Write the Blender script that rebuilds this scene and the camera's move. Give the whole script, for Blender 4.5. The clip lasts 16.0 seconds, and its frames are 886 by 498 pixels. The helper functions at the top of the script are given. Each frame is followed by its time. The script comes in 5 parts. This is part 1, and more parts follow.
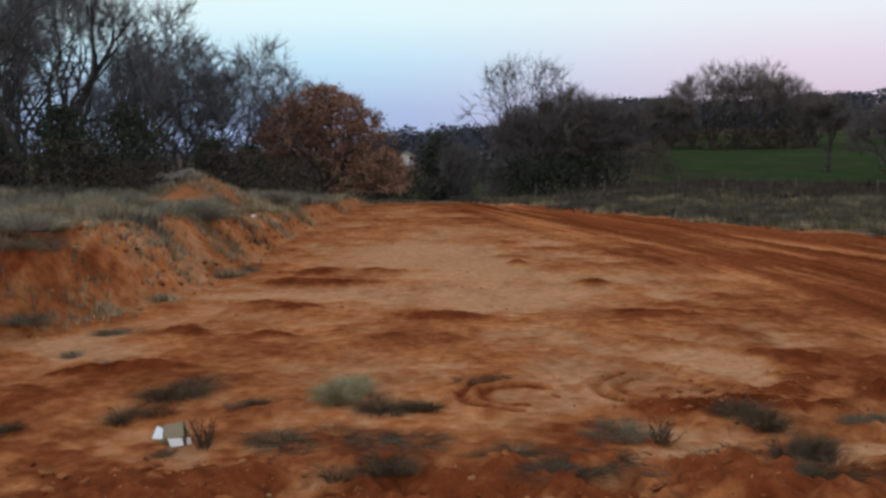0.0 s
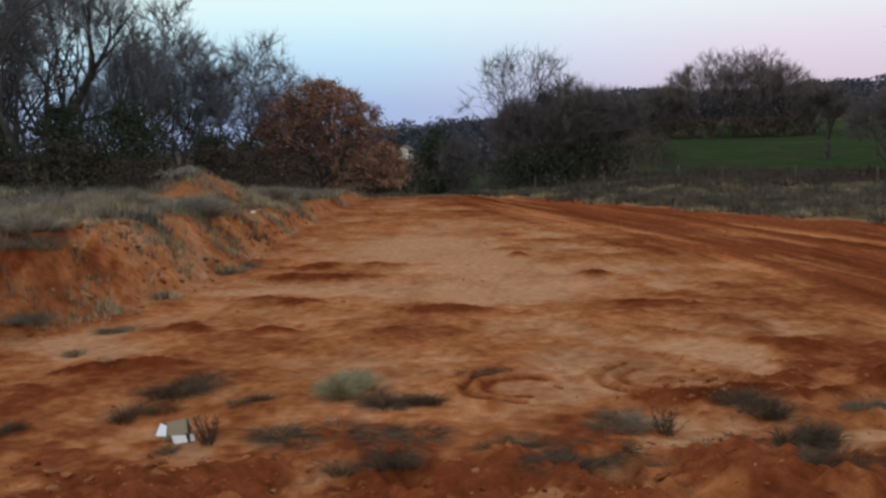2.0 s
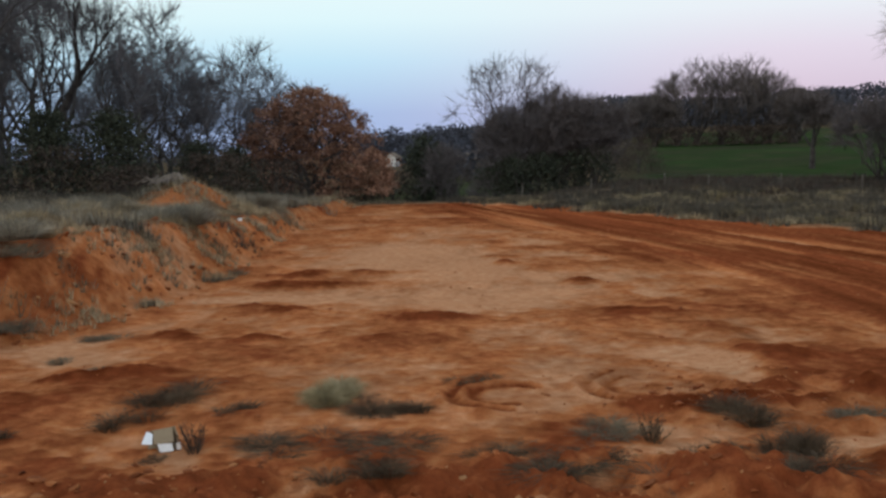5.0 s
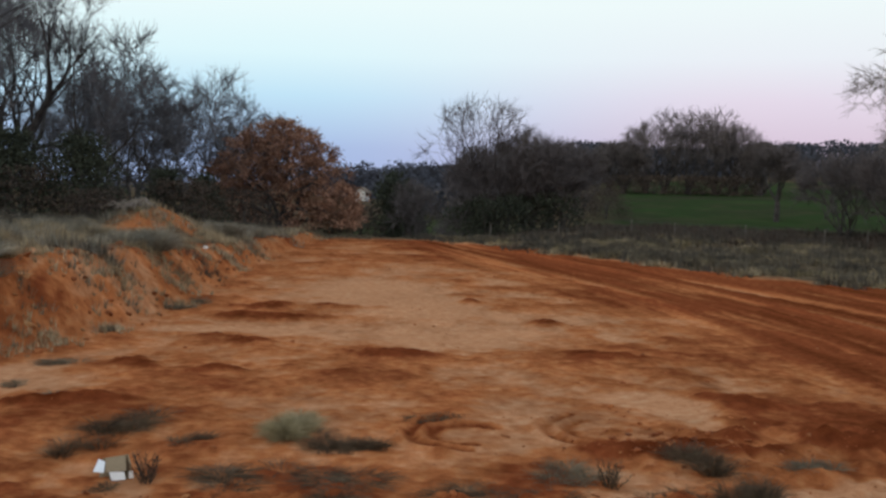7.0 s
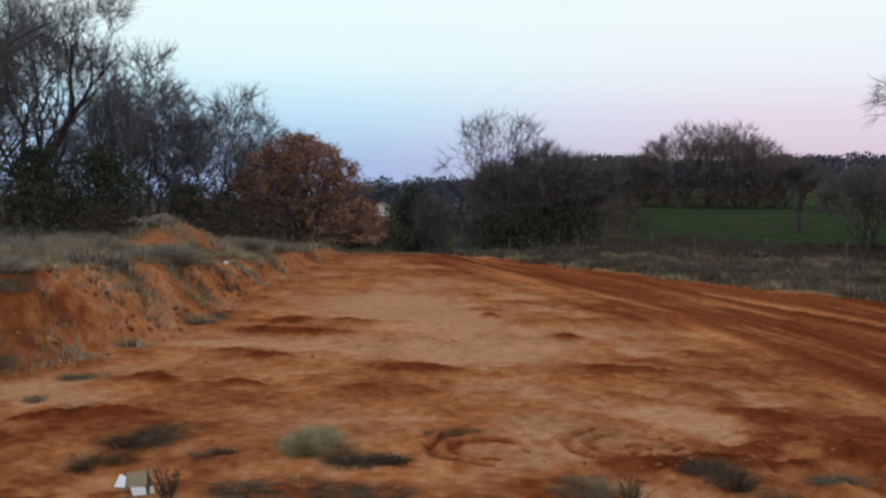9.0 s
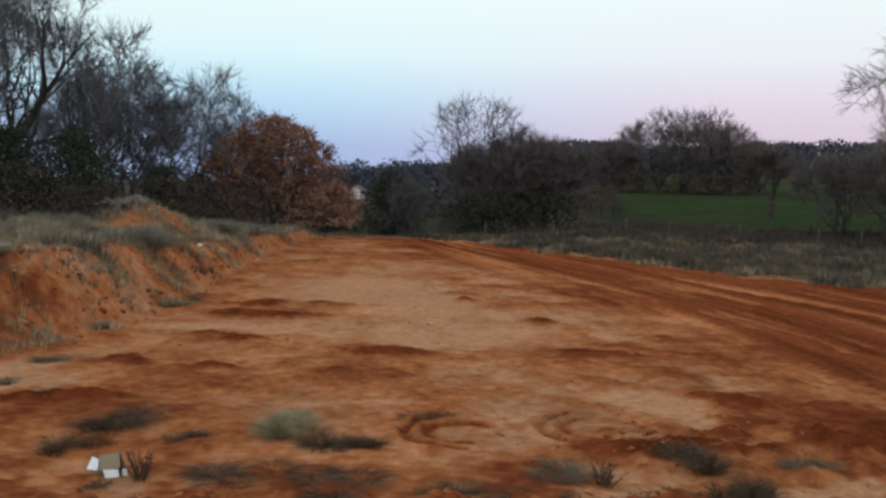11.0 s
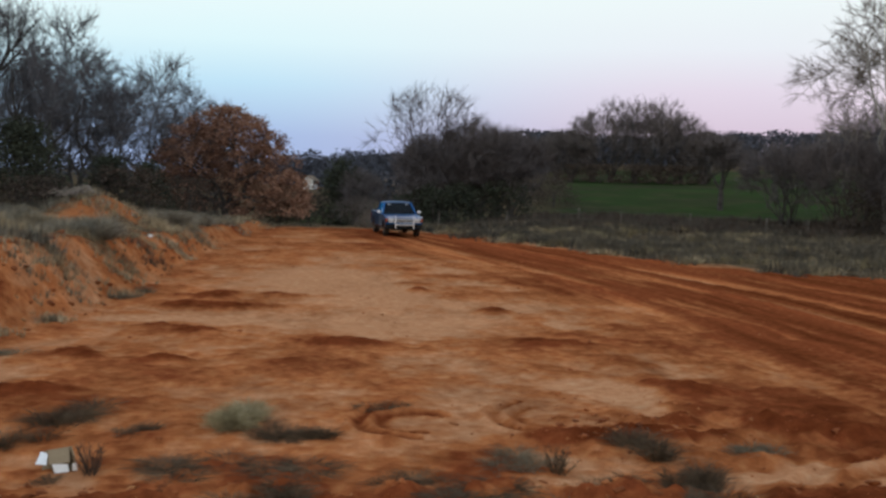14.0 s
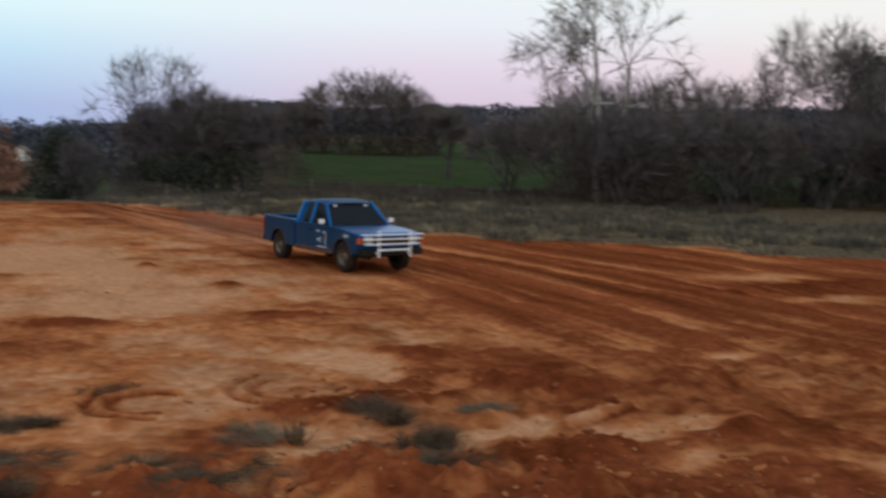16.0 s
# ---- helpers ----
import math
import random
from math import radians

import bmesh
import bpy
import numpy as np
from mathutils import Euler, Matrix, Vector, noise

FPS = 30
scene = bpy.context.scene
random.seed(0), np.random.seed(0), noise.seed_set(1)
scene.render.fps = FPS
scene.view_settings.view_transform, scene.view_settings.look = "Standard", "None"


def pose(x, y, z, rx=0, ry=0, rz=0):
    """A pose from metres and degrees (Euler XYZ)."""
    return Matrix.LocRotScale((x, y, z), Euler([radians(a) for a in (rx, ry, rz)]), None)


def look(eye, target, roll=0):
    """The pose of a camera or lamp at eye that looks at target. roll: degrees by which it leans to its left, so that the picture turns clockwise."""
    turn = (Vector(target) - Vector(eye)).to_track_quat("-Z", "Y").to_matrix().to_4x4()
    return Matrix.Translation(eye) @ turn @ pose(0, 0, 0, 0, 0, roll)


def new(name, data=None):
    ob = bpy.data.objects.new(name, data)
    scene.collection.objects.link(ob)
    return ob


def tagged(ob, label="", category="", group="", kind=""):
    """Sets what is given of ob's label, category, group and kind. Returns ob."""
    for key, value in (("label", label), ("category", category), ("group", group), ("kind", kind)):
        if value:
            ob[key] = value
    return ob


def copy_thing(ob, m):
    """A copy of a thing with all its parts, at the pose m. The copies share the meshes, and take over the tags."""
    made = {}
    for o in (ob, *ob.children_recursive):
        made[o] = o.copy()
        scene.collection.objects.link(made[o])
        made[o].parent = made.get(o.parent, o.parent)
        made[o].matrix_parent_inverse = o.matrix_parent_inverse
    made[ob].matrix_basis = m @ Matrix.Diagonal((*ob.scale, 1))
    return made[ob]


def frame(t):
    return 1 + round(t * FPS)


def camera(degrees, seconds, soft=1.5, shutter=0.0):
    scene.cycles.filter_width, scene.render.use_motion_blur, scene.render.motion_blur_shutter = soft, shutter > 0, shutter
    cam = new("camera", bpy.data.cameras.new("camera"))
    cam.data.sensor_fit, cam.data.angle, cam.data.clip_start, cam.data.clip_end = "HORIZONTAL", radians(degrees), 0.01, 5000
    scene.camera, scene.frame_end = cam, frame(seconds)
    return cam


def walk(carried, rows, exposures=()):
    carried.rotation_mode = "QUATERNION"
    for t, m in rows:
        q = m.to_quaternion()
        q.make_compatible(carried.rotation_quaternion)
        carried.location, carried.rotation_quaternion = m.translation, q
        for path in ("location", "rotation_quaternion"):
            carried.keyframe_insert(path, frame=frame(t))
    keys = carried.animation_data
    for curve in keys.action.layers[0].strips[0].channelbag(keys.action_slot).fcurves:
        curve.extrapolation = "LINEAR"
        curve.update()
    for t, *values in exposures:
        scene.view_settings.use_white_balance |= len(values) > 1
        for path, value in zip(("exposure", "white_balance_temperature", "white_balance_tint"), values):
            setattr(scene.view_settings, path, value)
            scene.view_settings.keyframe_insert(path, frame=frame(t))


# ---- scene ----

EYE = 2.85
cam = camera(47.9, 16.0, soft=2.7, shutter=0.8)
PATH = [
    (0.0, pose(0, 0, EYE, 84.45, 0.53, 0.24)),
    (0.5, pose(0, 0, EYE, 84.79, 1.97, -0.73)),
    (1.0, pose(0, 0, EYE, 84.86, 2.09, -0.85)),
    (1.5, pose(0, 0, EYE, 84.38, 1.61, -0.32)),
    (2.0, pose(0, 0, EYE, 84.06, 1.40, 0.18)),
    (2.5, pose(0, 0, EYE, 84.10, 1.63, -0.18)),
    (3.0, pose(0, 0, EYE, 83.94, 1.21, -0.29)),
    (3.5, pose(0, 0, EYE, 84.00, 1.00, 0.00)),
    (5.8, pose(0, 0, EYE, 85.61, 1.27, -0.93)),
    (6.0, pose(0, 0, EYE, 86.21, 0.79, -0.68)),
    (6.5, pose(0, 0, EYE, 86.61, -0.74, -0.94)),
    (7.0, pose(0, 0, EYE, 86.62, -1.27, -2.27)),
    (7.5, pose(0, 0, EYE, 86.57, -1.16, -1.71)),
    (8.0, pose(0, 0, EYE, 87.39, -1.01, -1.33)),
    (8.5, pose(0, 0, EYE, 87.01, -0.96, -1.34)),
    (9.0, pose(0, 0, EYE, 87.42, -0.97, -1.18)),
    (9.2, pose(0, 0, EYE, 87.11, -1.02, -1.16)),
    (11.3, pose(0, 0, EYE, 86.52, -1.46, -2.64)),
    (11.5, pose(0, 0, EYE, 86.55, -1.27, -2.32)),
    (12.0, pose(0, 0, EYE, 86.71, -1.45, -2.42)),
    (12.5, pose(0, 0, EYE, 86.79, -1.82, -2.93)),
    (13.0, pose(0, 0, EYE, 86.73, -1.50, -3.53)),
    (13.5, pose(0, 0, EYE, 85.64, -1.20, -4.34)),
    (14.0, pose(0, 0, EYE, 86.02, -1.39, -5.23)),
    (14.5, pose(0, 0, EYE, 85.96, -1.11, -6.87)),
    (15.0, pose(0, 0, EYE, 85.87, -1.47, -9.90)),
    (15.5, pose(0, 0, EYE, 85.52, -1.46, -15.91)),
    (16.0, pose(0, 0, EYE, 84.73, -1.39, -20.48)),
]
walk(cam, PATH)

# ---- sky and light: dusk, the sun just down behind the camera ----
world = bpy.data.worlds.new("dusk_sky")
scene.world = world
world.use_nodes = True
wn, wl = world.node_tree.nodes, world.node_tree.links
wn.clear()
SKY_LEVEL = 1.0


def wnode(kind, **inputs):
    n = wn.new(kind)
    for k, v in inputs.items():
        n.inputs[int(k[1:])].default_value = v
    return n


coord = wnode("ShaderNodeTexCoord")
split = wnode("ShaderNodeSeparateXYZ")
wl.new(coord.outputs["Generated"], split.inputs[0])


def sky_ramp(stops):
    n = wnode("ShaderNodeValToRGB")
    e = n.color_ramp.elements
    e[0].position, e[0].color = stops[0][0], (*stops[0][1], 1)
    e[1].position, e[1].color = stops[-1][0], (*stops[-1][1], 1)
    for p, c in stops[1:-1]:
        e.new(p).color = (*c, 1)
    wl.new(split.outputs[2], n.inputs[0])
    return n


cool = sky_ramp([(0.0, (0.37, 0.47, 0.75)), (0.04, (0.39, 0.52, 0.79)), (0.09, (0.54, 0.78, 0.94)), (0.13, (0.73, 0.93, 0.98)), (0.18, (0.83, 0.97, 0.98)), (0.5, (0.74, 0.86, 0.95)), (1.0, (0.50, 0.64, 0.86))])
rosy = sky_ramp([(0.0, (0.54, 0.45, 0.62)), (0.05, (0.70, 0.58, 0.71)), (0.09, (0.78, 0.70, 0.82)), (0.13, (0.83, 0.87, 0.93)), (0.18, (0.86, 0.95, 0.96)), (0.5, (0.74, 0.86, 0.95)), (1.0, (0.50, 0.64, 0.86))])
side = wnode("ShaderNodeMapRange", i1=-0.14, i2=0.36)
side.interpolation_type = "SMOOTHSTEP"
wl.new(split.outputs[0], side.inputs[0])
blend = wnode("ShaderNodeMixRGB")
wl.new(side.outputs[0], blend.inputs[0])
wl.new(cool.outputs[0], blend.inputs[1])
wl.new(rosy.outputs[0], blend.inputs[2])
warm = sky_ramp([(0.0, (0.58, 0.45, 0.56)), (0.05, (0.76, 0.60, 0.66)), (0.09, (0.86, 0.74, 0.75)), (0.13, (0.90, 0.88, 0.86)), (0.18, (0.90, 0.95, 0.92)), (0.5, (0.74, 0.86, 0.95)), (1.0, (0.50, 0.64, 0.86))])
far_side = wnode("ShaderNodeMapRange", i1=0.36, i2=0.72)
far_side.interpolation_type = "SMOOTHSTEP"
wl.new(split.outputs[0], far_side.inputs[0])
glow = wnode("ShaderNodeMixRGB")
wl.new(far_side.outputs[0], glow.inputs[0])
wl.new(blend.outputs[0], glow.inputs[1])
wl.new(warm.outputs[0], glow.inputs[2])
back = wnode("ShaderNodeBackground", i1=SKY_LEVEL)
wl.new(glow.outputs[0], back.inputs[0])
wout = wnode("ShaderNodeOutputWorld")
wl.new(back.outputs[0], wout.inputs[0])

sun_data = bpy.data.lights.new("sun", "SUN")
sun_data.energy, sun_data.angle, sun_data.color = 0.5, radians(25), (1.0, 0.78, 0.55)
sun = new("sun", sun_data)
sun.matrix_world = look((0, 0, 0), (0.6, 1.0, -0.42))


# ---- materials ----
def mat(name, colours, rough=0.9, scale=3.0, fine=40.0, bump=0.0, metal=0.0, spec=0.1, per_piece=0.0):
    """colours: two or three tones mixed by coarse and fine noise; per_piece: brightness varied from island to island."""
    m = bpy.data.materials.new(name)
    m.use_nodes = True
    n, l = m.node_tree.nodes, m.node_tree.links
    b = n["Principled BSDF"]
    b.inputs["Roughness"].default_value, b.inputs["Metallic"].default_value = rough, metal
    b.inputs["Specular IOR Level"].default_value = spec
    tc = n.new("ShaderNodeTexCoord")
    out = []
    for s, d in ((scale, 3.0), (fine, 4.0)):
        t = n.new("ShaderNodeTexNoise")
        t.inputs["Scale"].default_value, t.inputs["Detail"].default_value = s, d
        l.new(tc.outputs["Object"], t.inputs["Vector"])
        out.append(t.outputs["Fac"])
    add = n.new("ShaderNodeMath")
    add.operation = "MULTIPLY_ADD"
    l.new(out[1], add.inputs[0])
    add.inputs[1].default_value = 0.5
    l.new(out[0], add.inputs[2])
    ramp = n.new("ShaderNodeValToRGB")
    e = ramp.color_ramp.elements
    e[0].position, e[0].color = 0.5, (*colours[0], 1)
    e[1].position, e[1].color = 0.98, (*colours[-1], 1)
    for i, c in enumerate(colours[1:-1]):
        e.new(0.5 + 0.48 * (i + 1) / (len(colours) - 1)).color = (*c, 1)
    l.new(add.outputs[0], ramp.inputs[0])
    colour = ramp.outputs[0]
    if per_piece:
        g = n.new("ShaderNodeNewGeometry")
        r = n.new("ShaderNodeMapRange")
        r.inputs[3].default_value, r.inputs[4].default_value = 1 - per_piece, 1 + per_piece
        l.new(g.outputs["Random Per Island"], r.inputs[0])
        hs = n.new("ShaderNodeHueSaturation")
        l.new(r.outputs[0], hs.inputs["Value"])
        l.new(colour, hs.inputs["Color"])
        colour = hs.outputs[0]
    l.new(colour, b.inputs["Base Color"])
    if bump:
        bp = n.new("ShaderNodeBump")
        bp.inputs["Strength"].default_value, bp.inputs["Distance"].default_value = bump, 0.05
        l.new(add.outputs[0], bp.inputs["Height"])
        l.new(bp.outputs[0], b.inputs["Normal"])
    return m


def ground_material():
    """Soil by the zone attribute (red clay, weedy soil, green pasture) over pale sandy subsoil."""
    m = bpy.data.materials.new("soil")
    m.use_nodes = True
    n, l = m.node_tree.nodes, m.node_tree.links
    b = n["Principled BSDF"]
    b.inputs["Roughness"].default_value, b.inputs["Specular IOR Level"].default_value = 1.0, 0.0
    geo = n.new("ShaderNodeNewGeometry")
    zone = n.new("ShaderNodeAttribute")
    zone.attribute_name = "zone"
    sep = n.new("ShaderNodeSeparateColor")
    l.new(zone.outputs["Color"], sep.inputs[0])

    def tex(scale, detail=5.0, rough=0.6, stretch=(1, 1, 1)):
        mp = n.new("ShaderNodeMapping")
        mp.inputs["Scale"].default_value = stretch
        l.new(geo.outputs["Position"], mp.inputs[0])
        t = n.new("ShaderNodeTexNoise")
        t.inputs["Scale"].default_value, t.inputs["Detail"].default_value, t.inputs["Roughness"].default_value = scale, detail, rough
        l.new(mp.outputs[0], t.inputs["Vector"])
        return t.outputs["Fac"]

    def ramp(fac, *stops):
        r = n.new("ShaderNodeValToRGB")
        e = r.color_ramp.elements
        e[0].position, e[0].color = stops[0][0], (*stops[0][1], 1)
        e[1].position, e[1].color = stops[-1][0], (*stops[-1][1], 1)
        for p, c in stops[1:-1]:
            e.new(p).color = (*c, 1)
        l.new(fac, r.inputs[0])
        return r.outputs[0]

    def mix(fac, a, c, mode="MIX"):
        x = n.new("ShaderNodeMixRGB")
        x.blend_type = mode
        if isinstance(fac, float):
            x.inputs[0].default_value = fac
        else:
            l.new(fac, x.inputs[0])
        l.new(a, x.inputs[1])
        l.new(c, x.inputs[2])
        return x.outputs[0]

    coarse, fine, grit = tex(0.8), tex(6.0), tex(45.0, 3.0)
    sand = ramp(fine, (0.3, (0.43, 0.186, 0.086)), (0.52, (0.55, 0.258, 0.126)), (0.75, (0.61, 0.340, 0.184)))
    ochre = ramp(fine, (0.3, (0.31, 0.096, 0.033)), (0.52, (0.44, 0.150, 0.053)), (0.75, (0.54, 0.224, 0.088)))
    clay = ramp(fine, (0.28, (0.15, 0.038, 0.015)), (0.5, (0.215, 0.053, 0.019)), (0.72, (0.285, 0.080, 0.028)))
    weedy = ramp(fine, (0.3, (0.050, 0.038, 0.024)), (0.48, (0.100, 0.073, 0.045)), (0.7, (0.17, 0.120, 0.072)))
    green = ramp(tex(0.09, 6.0), (0.3, (0.044, 0.044, 0.026)), (0.5, (0.034, 0.050, 0.020)), (0.65, (0.038, 0.064, 0.022)), (0.8, (0.07, 0.066, 0.036)))
    low_, high_ = n.new("ShaderNodeMapRange"), n.new("ShaderNodeMapRange")
    low_.inputs[1].default_value, low_.inputs[2].default_value = 0.0, 0.5
    high_.inputs[1].default_value, high_.inputs[2].default_value = 0.5, 1.0
    l.new(sep.outputs[0], low_.inputs[0])
    l.new(sep.outputs[0], high_.inputs[0])
    col = mix(high_.outputs[0], mix(low_.outputs[0], sand, ochre), clay)
    # Alpha scales the soil's brightness: uneven tone plus painted crevice shade
    tone_shade = ramp(zone.outputs["Alpha"], (0.0, (0.50, 0.46, 0.44)), (0.5, (0.97, 0.97, 0.97)), (1.0, (1.38, 1.34, 1.30)))
    col = mix(1.0, col, tone_shade, "MULTIPLY")
    col = mix(sep.outputs[1], col, weedy)
    col = mix(sep.outputs[2], col, green)
    grain = ramp(grit, (0.25, (0.72, 0.70, 0.68)), (0.6, (1, 1, 1)))
    col = mix(0.8, col, grain, "MULTIPLY")
    l.new(col, b.inputs["Base Color"])
    h = n.new("ShaderNodeMath")
    h.operation = "ADD"
    l.new(fine, h.inputs[0])
    l.new(grit, h.inputs[1])
    bp = n.new("ShaderNodeBump")
    bp.inputs["Strength"].default_value, bp.inputs["Distance"].default_value = 0.28, 0.06
    l.new(h.outputs[0], bp.inputs["Height"])
    l.new(bp.outputs[0], b.inputs["Normal"])
    return m


SOIL = ground_material()
BARK = mat("grey_bark", [(0.035, 0.031, 0.030), (0.065, 0.058, 0.055), (0.10, 0.09, 0.085)], bump=0.6, scale=2, fine=18)
# Twig grey is lifted and cooled to carry the wood's veil of haze
TWIG = mat("bare_twigs", [(0.085, 0.082, 0.088), (0.155, 0.148, 0.156)], per_piece=0.35, scale=1, fine=6)
DARK_TWIG = mat("brown_black_twigs", [(0.078, 0.066, 0.066), (0.140, 0.118, 0.114)], per_piece=0.35, scale=1, fine=6)
WARM_TWIG = mat("grey_brown_twigs", [(0.105, 0.088, 0.084), (0.185, 0.155, 0.145)], per_piece=0.35, scale=0.3, fine=2)
PALE_BARK = mat("pale_sycamore_bark", [(0.16, 0.14, 0.12), (0.34, 0.31, 0.28), (0.42, 0.40, 0.37)], bump=0.3, scale=1.5, fine=9)
PALE_TWIG = mat("sycamore_twigs", [(0.14, 0.12, 0.10), (0.25, 0.21, 0.18)], per_piece=0.3, scale=1, fine=6)
OAK_LEAF = mat("russet_oak_leaves", [(0.15, 0.078, 0.052), (0.26, 0.135, 0.088), (0.37, 0.205, 0.14)], per_piece=0.45, scale=0.6, fine=5)
CEDAR_LEAF = mat("dark_cedar_foliage", [(0.030, 0.035, 0.025), (0.058, 0.064, 0.043)], per_piece=0.25, scale=0.8, fine=6)
BRUSH_LEAF = mat("brown_brush_leaves", [(0.048, 0.038, 0.032), (0.098, 0.072, 0.056)], per_piece=0.5, scale=0.8, fine=6)
# Blue-grey leaf colour has the distance haze painted in; no air is modelled
FAR_LEAF = mat("far_wood_haze_tint", [(0.050, 0.053, 0.068), (0.078, 0.080, 0.096)], per_piece=0.2, scale=0.1, fine=1)
DRY_GRASS = mat("dry_grass_blades", [(0.10, 0.08, 0.045), (0.20, 0.16, 0.09), (0.30, 0.25, 0.16)], per_piece=0.5, scale=0.6, fine=4)
STRAW = mat("bleached_straw_blades", [(0.21, 0.16, 0.095), (0.36, 0.28, 0.17), (0.50, 0.40, 0.26)], per_piece=0.5, scale=0.6, fine=4)
SCRUB = mat("grey_scrub_stalks", [(0.13, 0.118, 0.09), (0.225, 0.20, 0.155), (0.33, 0.29, 0.22)], per_piece=0.5, scale=0.6, fine=4)
GREY_WEED = mat("grey_green_weeds", [(0.085, 0.070, 0.050), (0.150, 0.124, 0.086), (0.240, 0.198, 0.138)], per_piece=0.5, scale=0.6, fine=4)
DARK_WEED = mat("dark_dead_weeds", [(0.050, 0.044, 0.036), (0.102, 0.090, 0.073)], per_piece=0.5, scale=2, fine=9)
WILT = mat("wilted_brown_weeds", [(0.050, 0.034, 0.021), (0.095, 0.066, 0.042), (0.14, 0.10, 0.064)], per_piece=0.5, scale=2, fine=9)
PALE_TUFT = mat("pale_straw_tuft", [(0.17, 0.135, 0.072), (0.31, 0.25, 0.14), (0.38, 0.32, 0.20)], per_piece=0.35, scale=3, fine=12)
ROCK = mat("sandstone_lumps", [(0.20, 0.075, 0.028), (0.34, 0.15, 0.06), (0.42, 0.24, 0.11)], bump=0.6, scale=3, fine=20, per_piece=0.25)
CLOD = mat("red_clay_clods", [(0.12, 0.034, 0.013), (0.25, 0.075, 0.025), (0.36, 0.14, 0.05)], bump=0.6, scale=3, fine=20, per_piece=0.3)
WOOD_POST = mat("weathered_fence_wood", [(0.08, 0.07, 0.06), (0.20, 0.18, 0.155)], scale=3, fine=30, bump=0.3)
WIRE = mat("fence_wire", [(0.10, 0.09, 0.085), (0.16, 0.15, 0.14)], rough=0.6, metal=0.6)
CARD = mat("tan_cardboard", [(0.22, 0.155, 0.09), (0.31, 0.225, 0.14)], scale=4, fine=40, rough=0.8)
WHITE_PAPER = mat("white_coated_card", [(0.70, 0.70, 0.70), (0.82, 0.82, 0.82)], scale=5, fine=30, rough=0.5)
SIDING = mat("white_siding", [(0.72, 0.71, 0.69), (0.84, 0.83, 0.81)], scale=0.6, fine=6)
ROOF = mat("brown_shingles", [(0.16, 0.12, 0.09), (0.26, 0.20, 0.15)], scale=0.6, fine=6)
WINDOW = mat("dark_window", [(0.02, 0.025, 0.03), (0.03, 0.035, 0.04)], rough=0.15, spec=0.5)
BLUE = mat("blue_truck_paint", [(0.006, 0.095, 0.285), (0.010, 0.130, 0.36)], rough=0.30, metal=0.85, spec=0.3, scale=1.2, fine=14)
DUSTY = mat("dust_coated_blue_sill", [(0.05, 0.045, 0.055), (0.12, 0.06, 0.04)], rough=0.8, scale=2, fine=14)
TYRE = mat("dusty_rubber", [(0.014, 0.013, 0.012), (0.045, 0.03, 0.022)], rough=0.85, scale=4, fine=30, bump=0.4)
RIM = mat("dusty_steel_rim", [(0.07, 0.055, 0.045), (0.20, 0.165, 0.14)], rough=0.6, metal=0.6, scale=6, fine=30)
STEEL = mat("brushed_guard_steel", [(0.88, 0.88, 0.88), (0.96, 0.96, 0.96)], rough=0.25, metal=0.0, scale=4, fine=40, spec=0.5)
CHROME = mat("mirror_chrome", [(0.80, 0.81, 0.83), (0.92, 0.92, 0.92)], rough=0.2, metal=0.15, scale=5, fine=40)
BLACK = mat("black_plastic", [(0.010, 0.010, 0.010), (0.022, 0.021, 0.02)], rough=0.6, scale=4, fine=30)
LAMP = mat("headlamp_lens", [(0.42, 0.42, 0.40), (0.60, 0.60, 0.57)], rough=0.12, scale=8, fine=40, spec=0.6)
AMBER = mat("amber_marker_lens", [(0.45, 0.07, 0.012), (0.6, 0.11, 0.02)], rough=0.2, scale=8, fine=30)
RED_LENS = mat("red_tail_lens", [(0.35, 0.01, 0.01), (0.5, 0.02, 0.02)], rough=0.2, scale=8, fine=30)
PAINT_MARK = mat("white_marker_paint", [(0.32, 0.36, 0.42), (0.55, 0.58, 0.62)], scale=9, fine=40)
CLOTH = mat("grey_seat_cloth", [(0.04, 0.042, 0.05), (0.07, 0.07, 0.08)], scale=6, fine=50)


def glass_material():
    m = bpy.data.materials.new("tinted_glass")
    m.use_nodes = True
    b = m.node_tree.nodes["Principled BSDF"]
    b.inputs["Base Color"].default_value = (0.05, 0.06, 0.075, 1)
    b.inputs["Roughness"].default_value = 0.03
    b.inputs["Transmission Weight"].default_value = 0.9
    b.inputs["IOR"].default_value = 1.2
    return m


GLASS = glass_material()


# ---- mesh helpers ----
def mesh_object(name, verts, faces, material, smooth=False):
    me = bpy.data.meshes.new(name)
    me.from_pydata(verts, [], faces)
    me.materials.append(material)
    if smooth:
        me.polygons.foreach_set("use_smooth", [True] * len(me.polygons))
    me.update()
    return new(name, me)


def part(name, bm, material, parent=None, label="", smooth=False):
    me = bpy.data.meshes.new(name)
    bmesh.ops.recalc_face_normals(bm, faces=bm.faces)
    bm.to_mesh(me)
    bm.free()
    me.materials.append(material)
    if smooth:
        me.polygons.foreach_set("use_smooth", [True] * len(me.polygons))
    ob = new(name, me)
    ob.parent = parent
    return tagged(ob, label)


def box(bm, lo, hi, bevel=0.0):
    c = [(a + b) / 2 for a, b in zip(lo, hi)]
    s = [b - a for a, b in zip(lo, hi)]
    r = bmesh.ops.create_cube(bm, size=1, matrix=Matrix.LocRotScale(c, None, s))
    if bevel:
        vs = set(r["verts"])
        es = [e for e in bm.edges if e.verts[0] in vs and e.verts[1] in vs]
        bmesh.ops.bevel(bm, geom=es, offset=bevel, segments=2, affect="EDGES")
    return bm


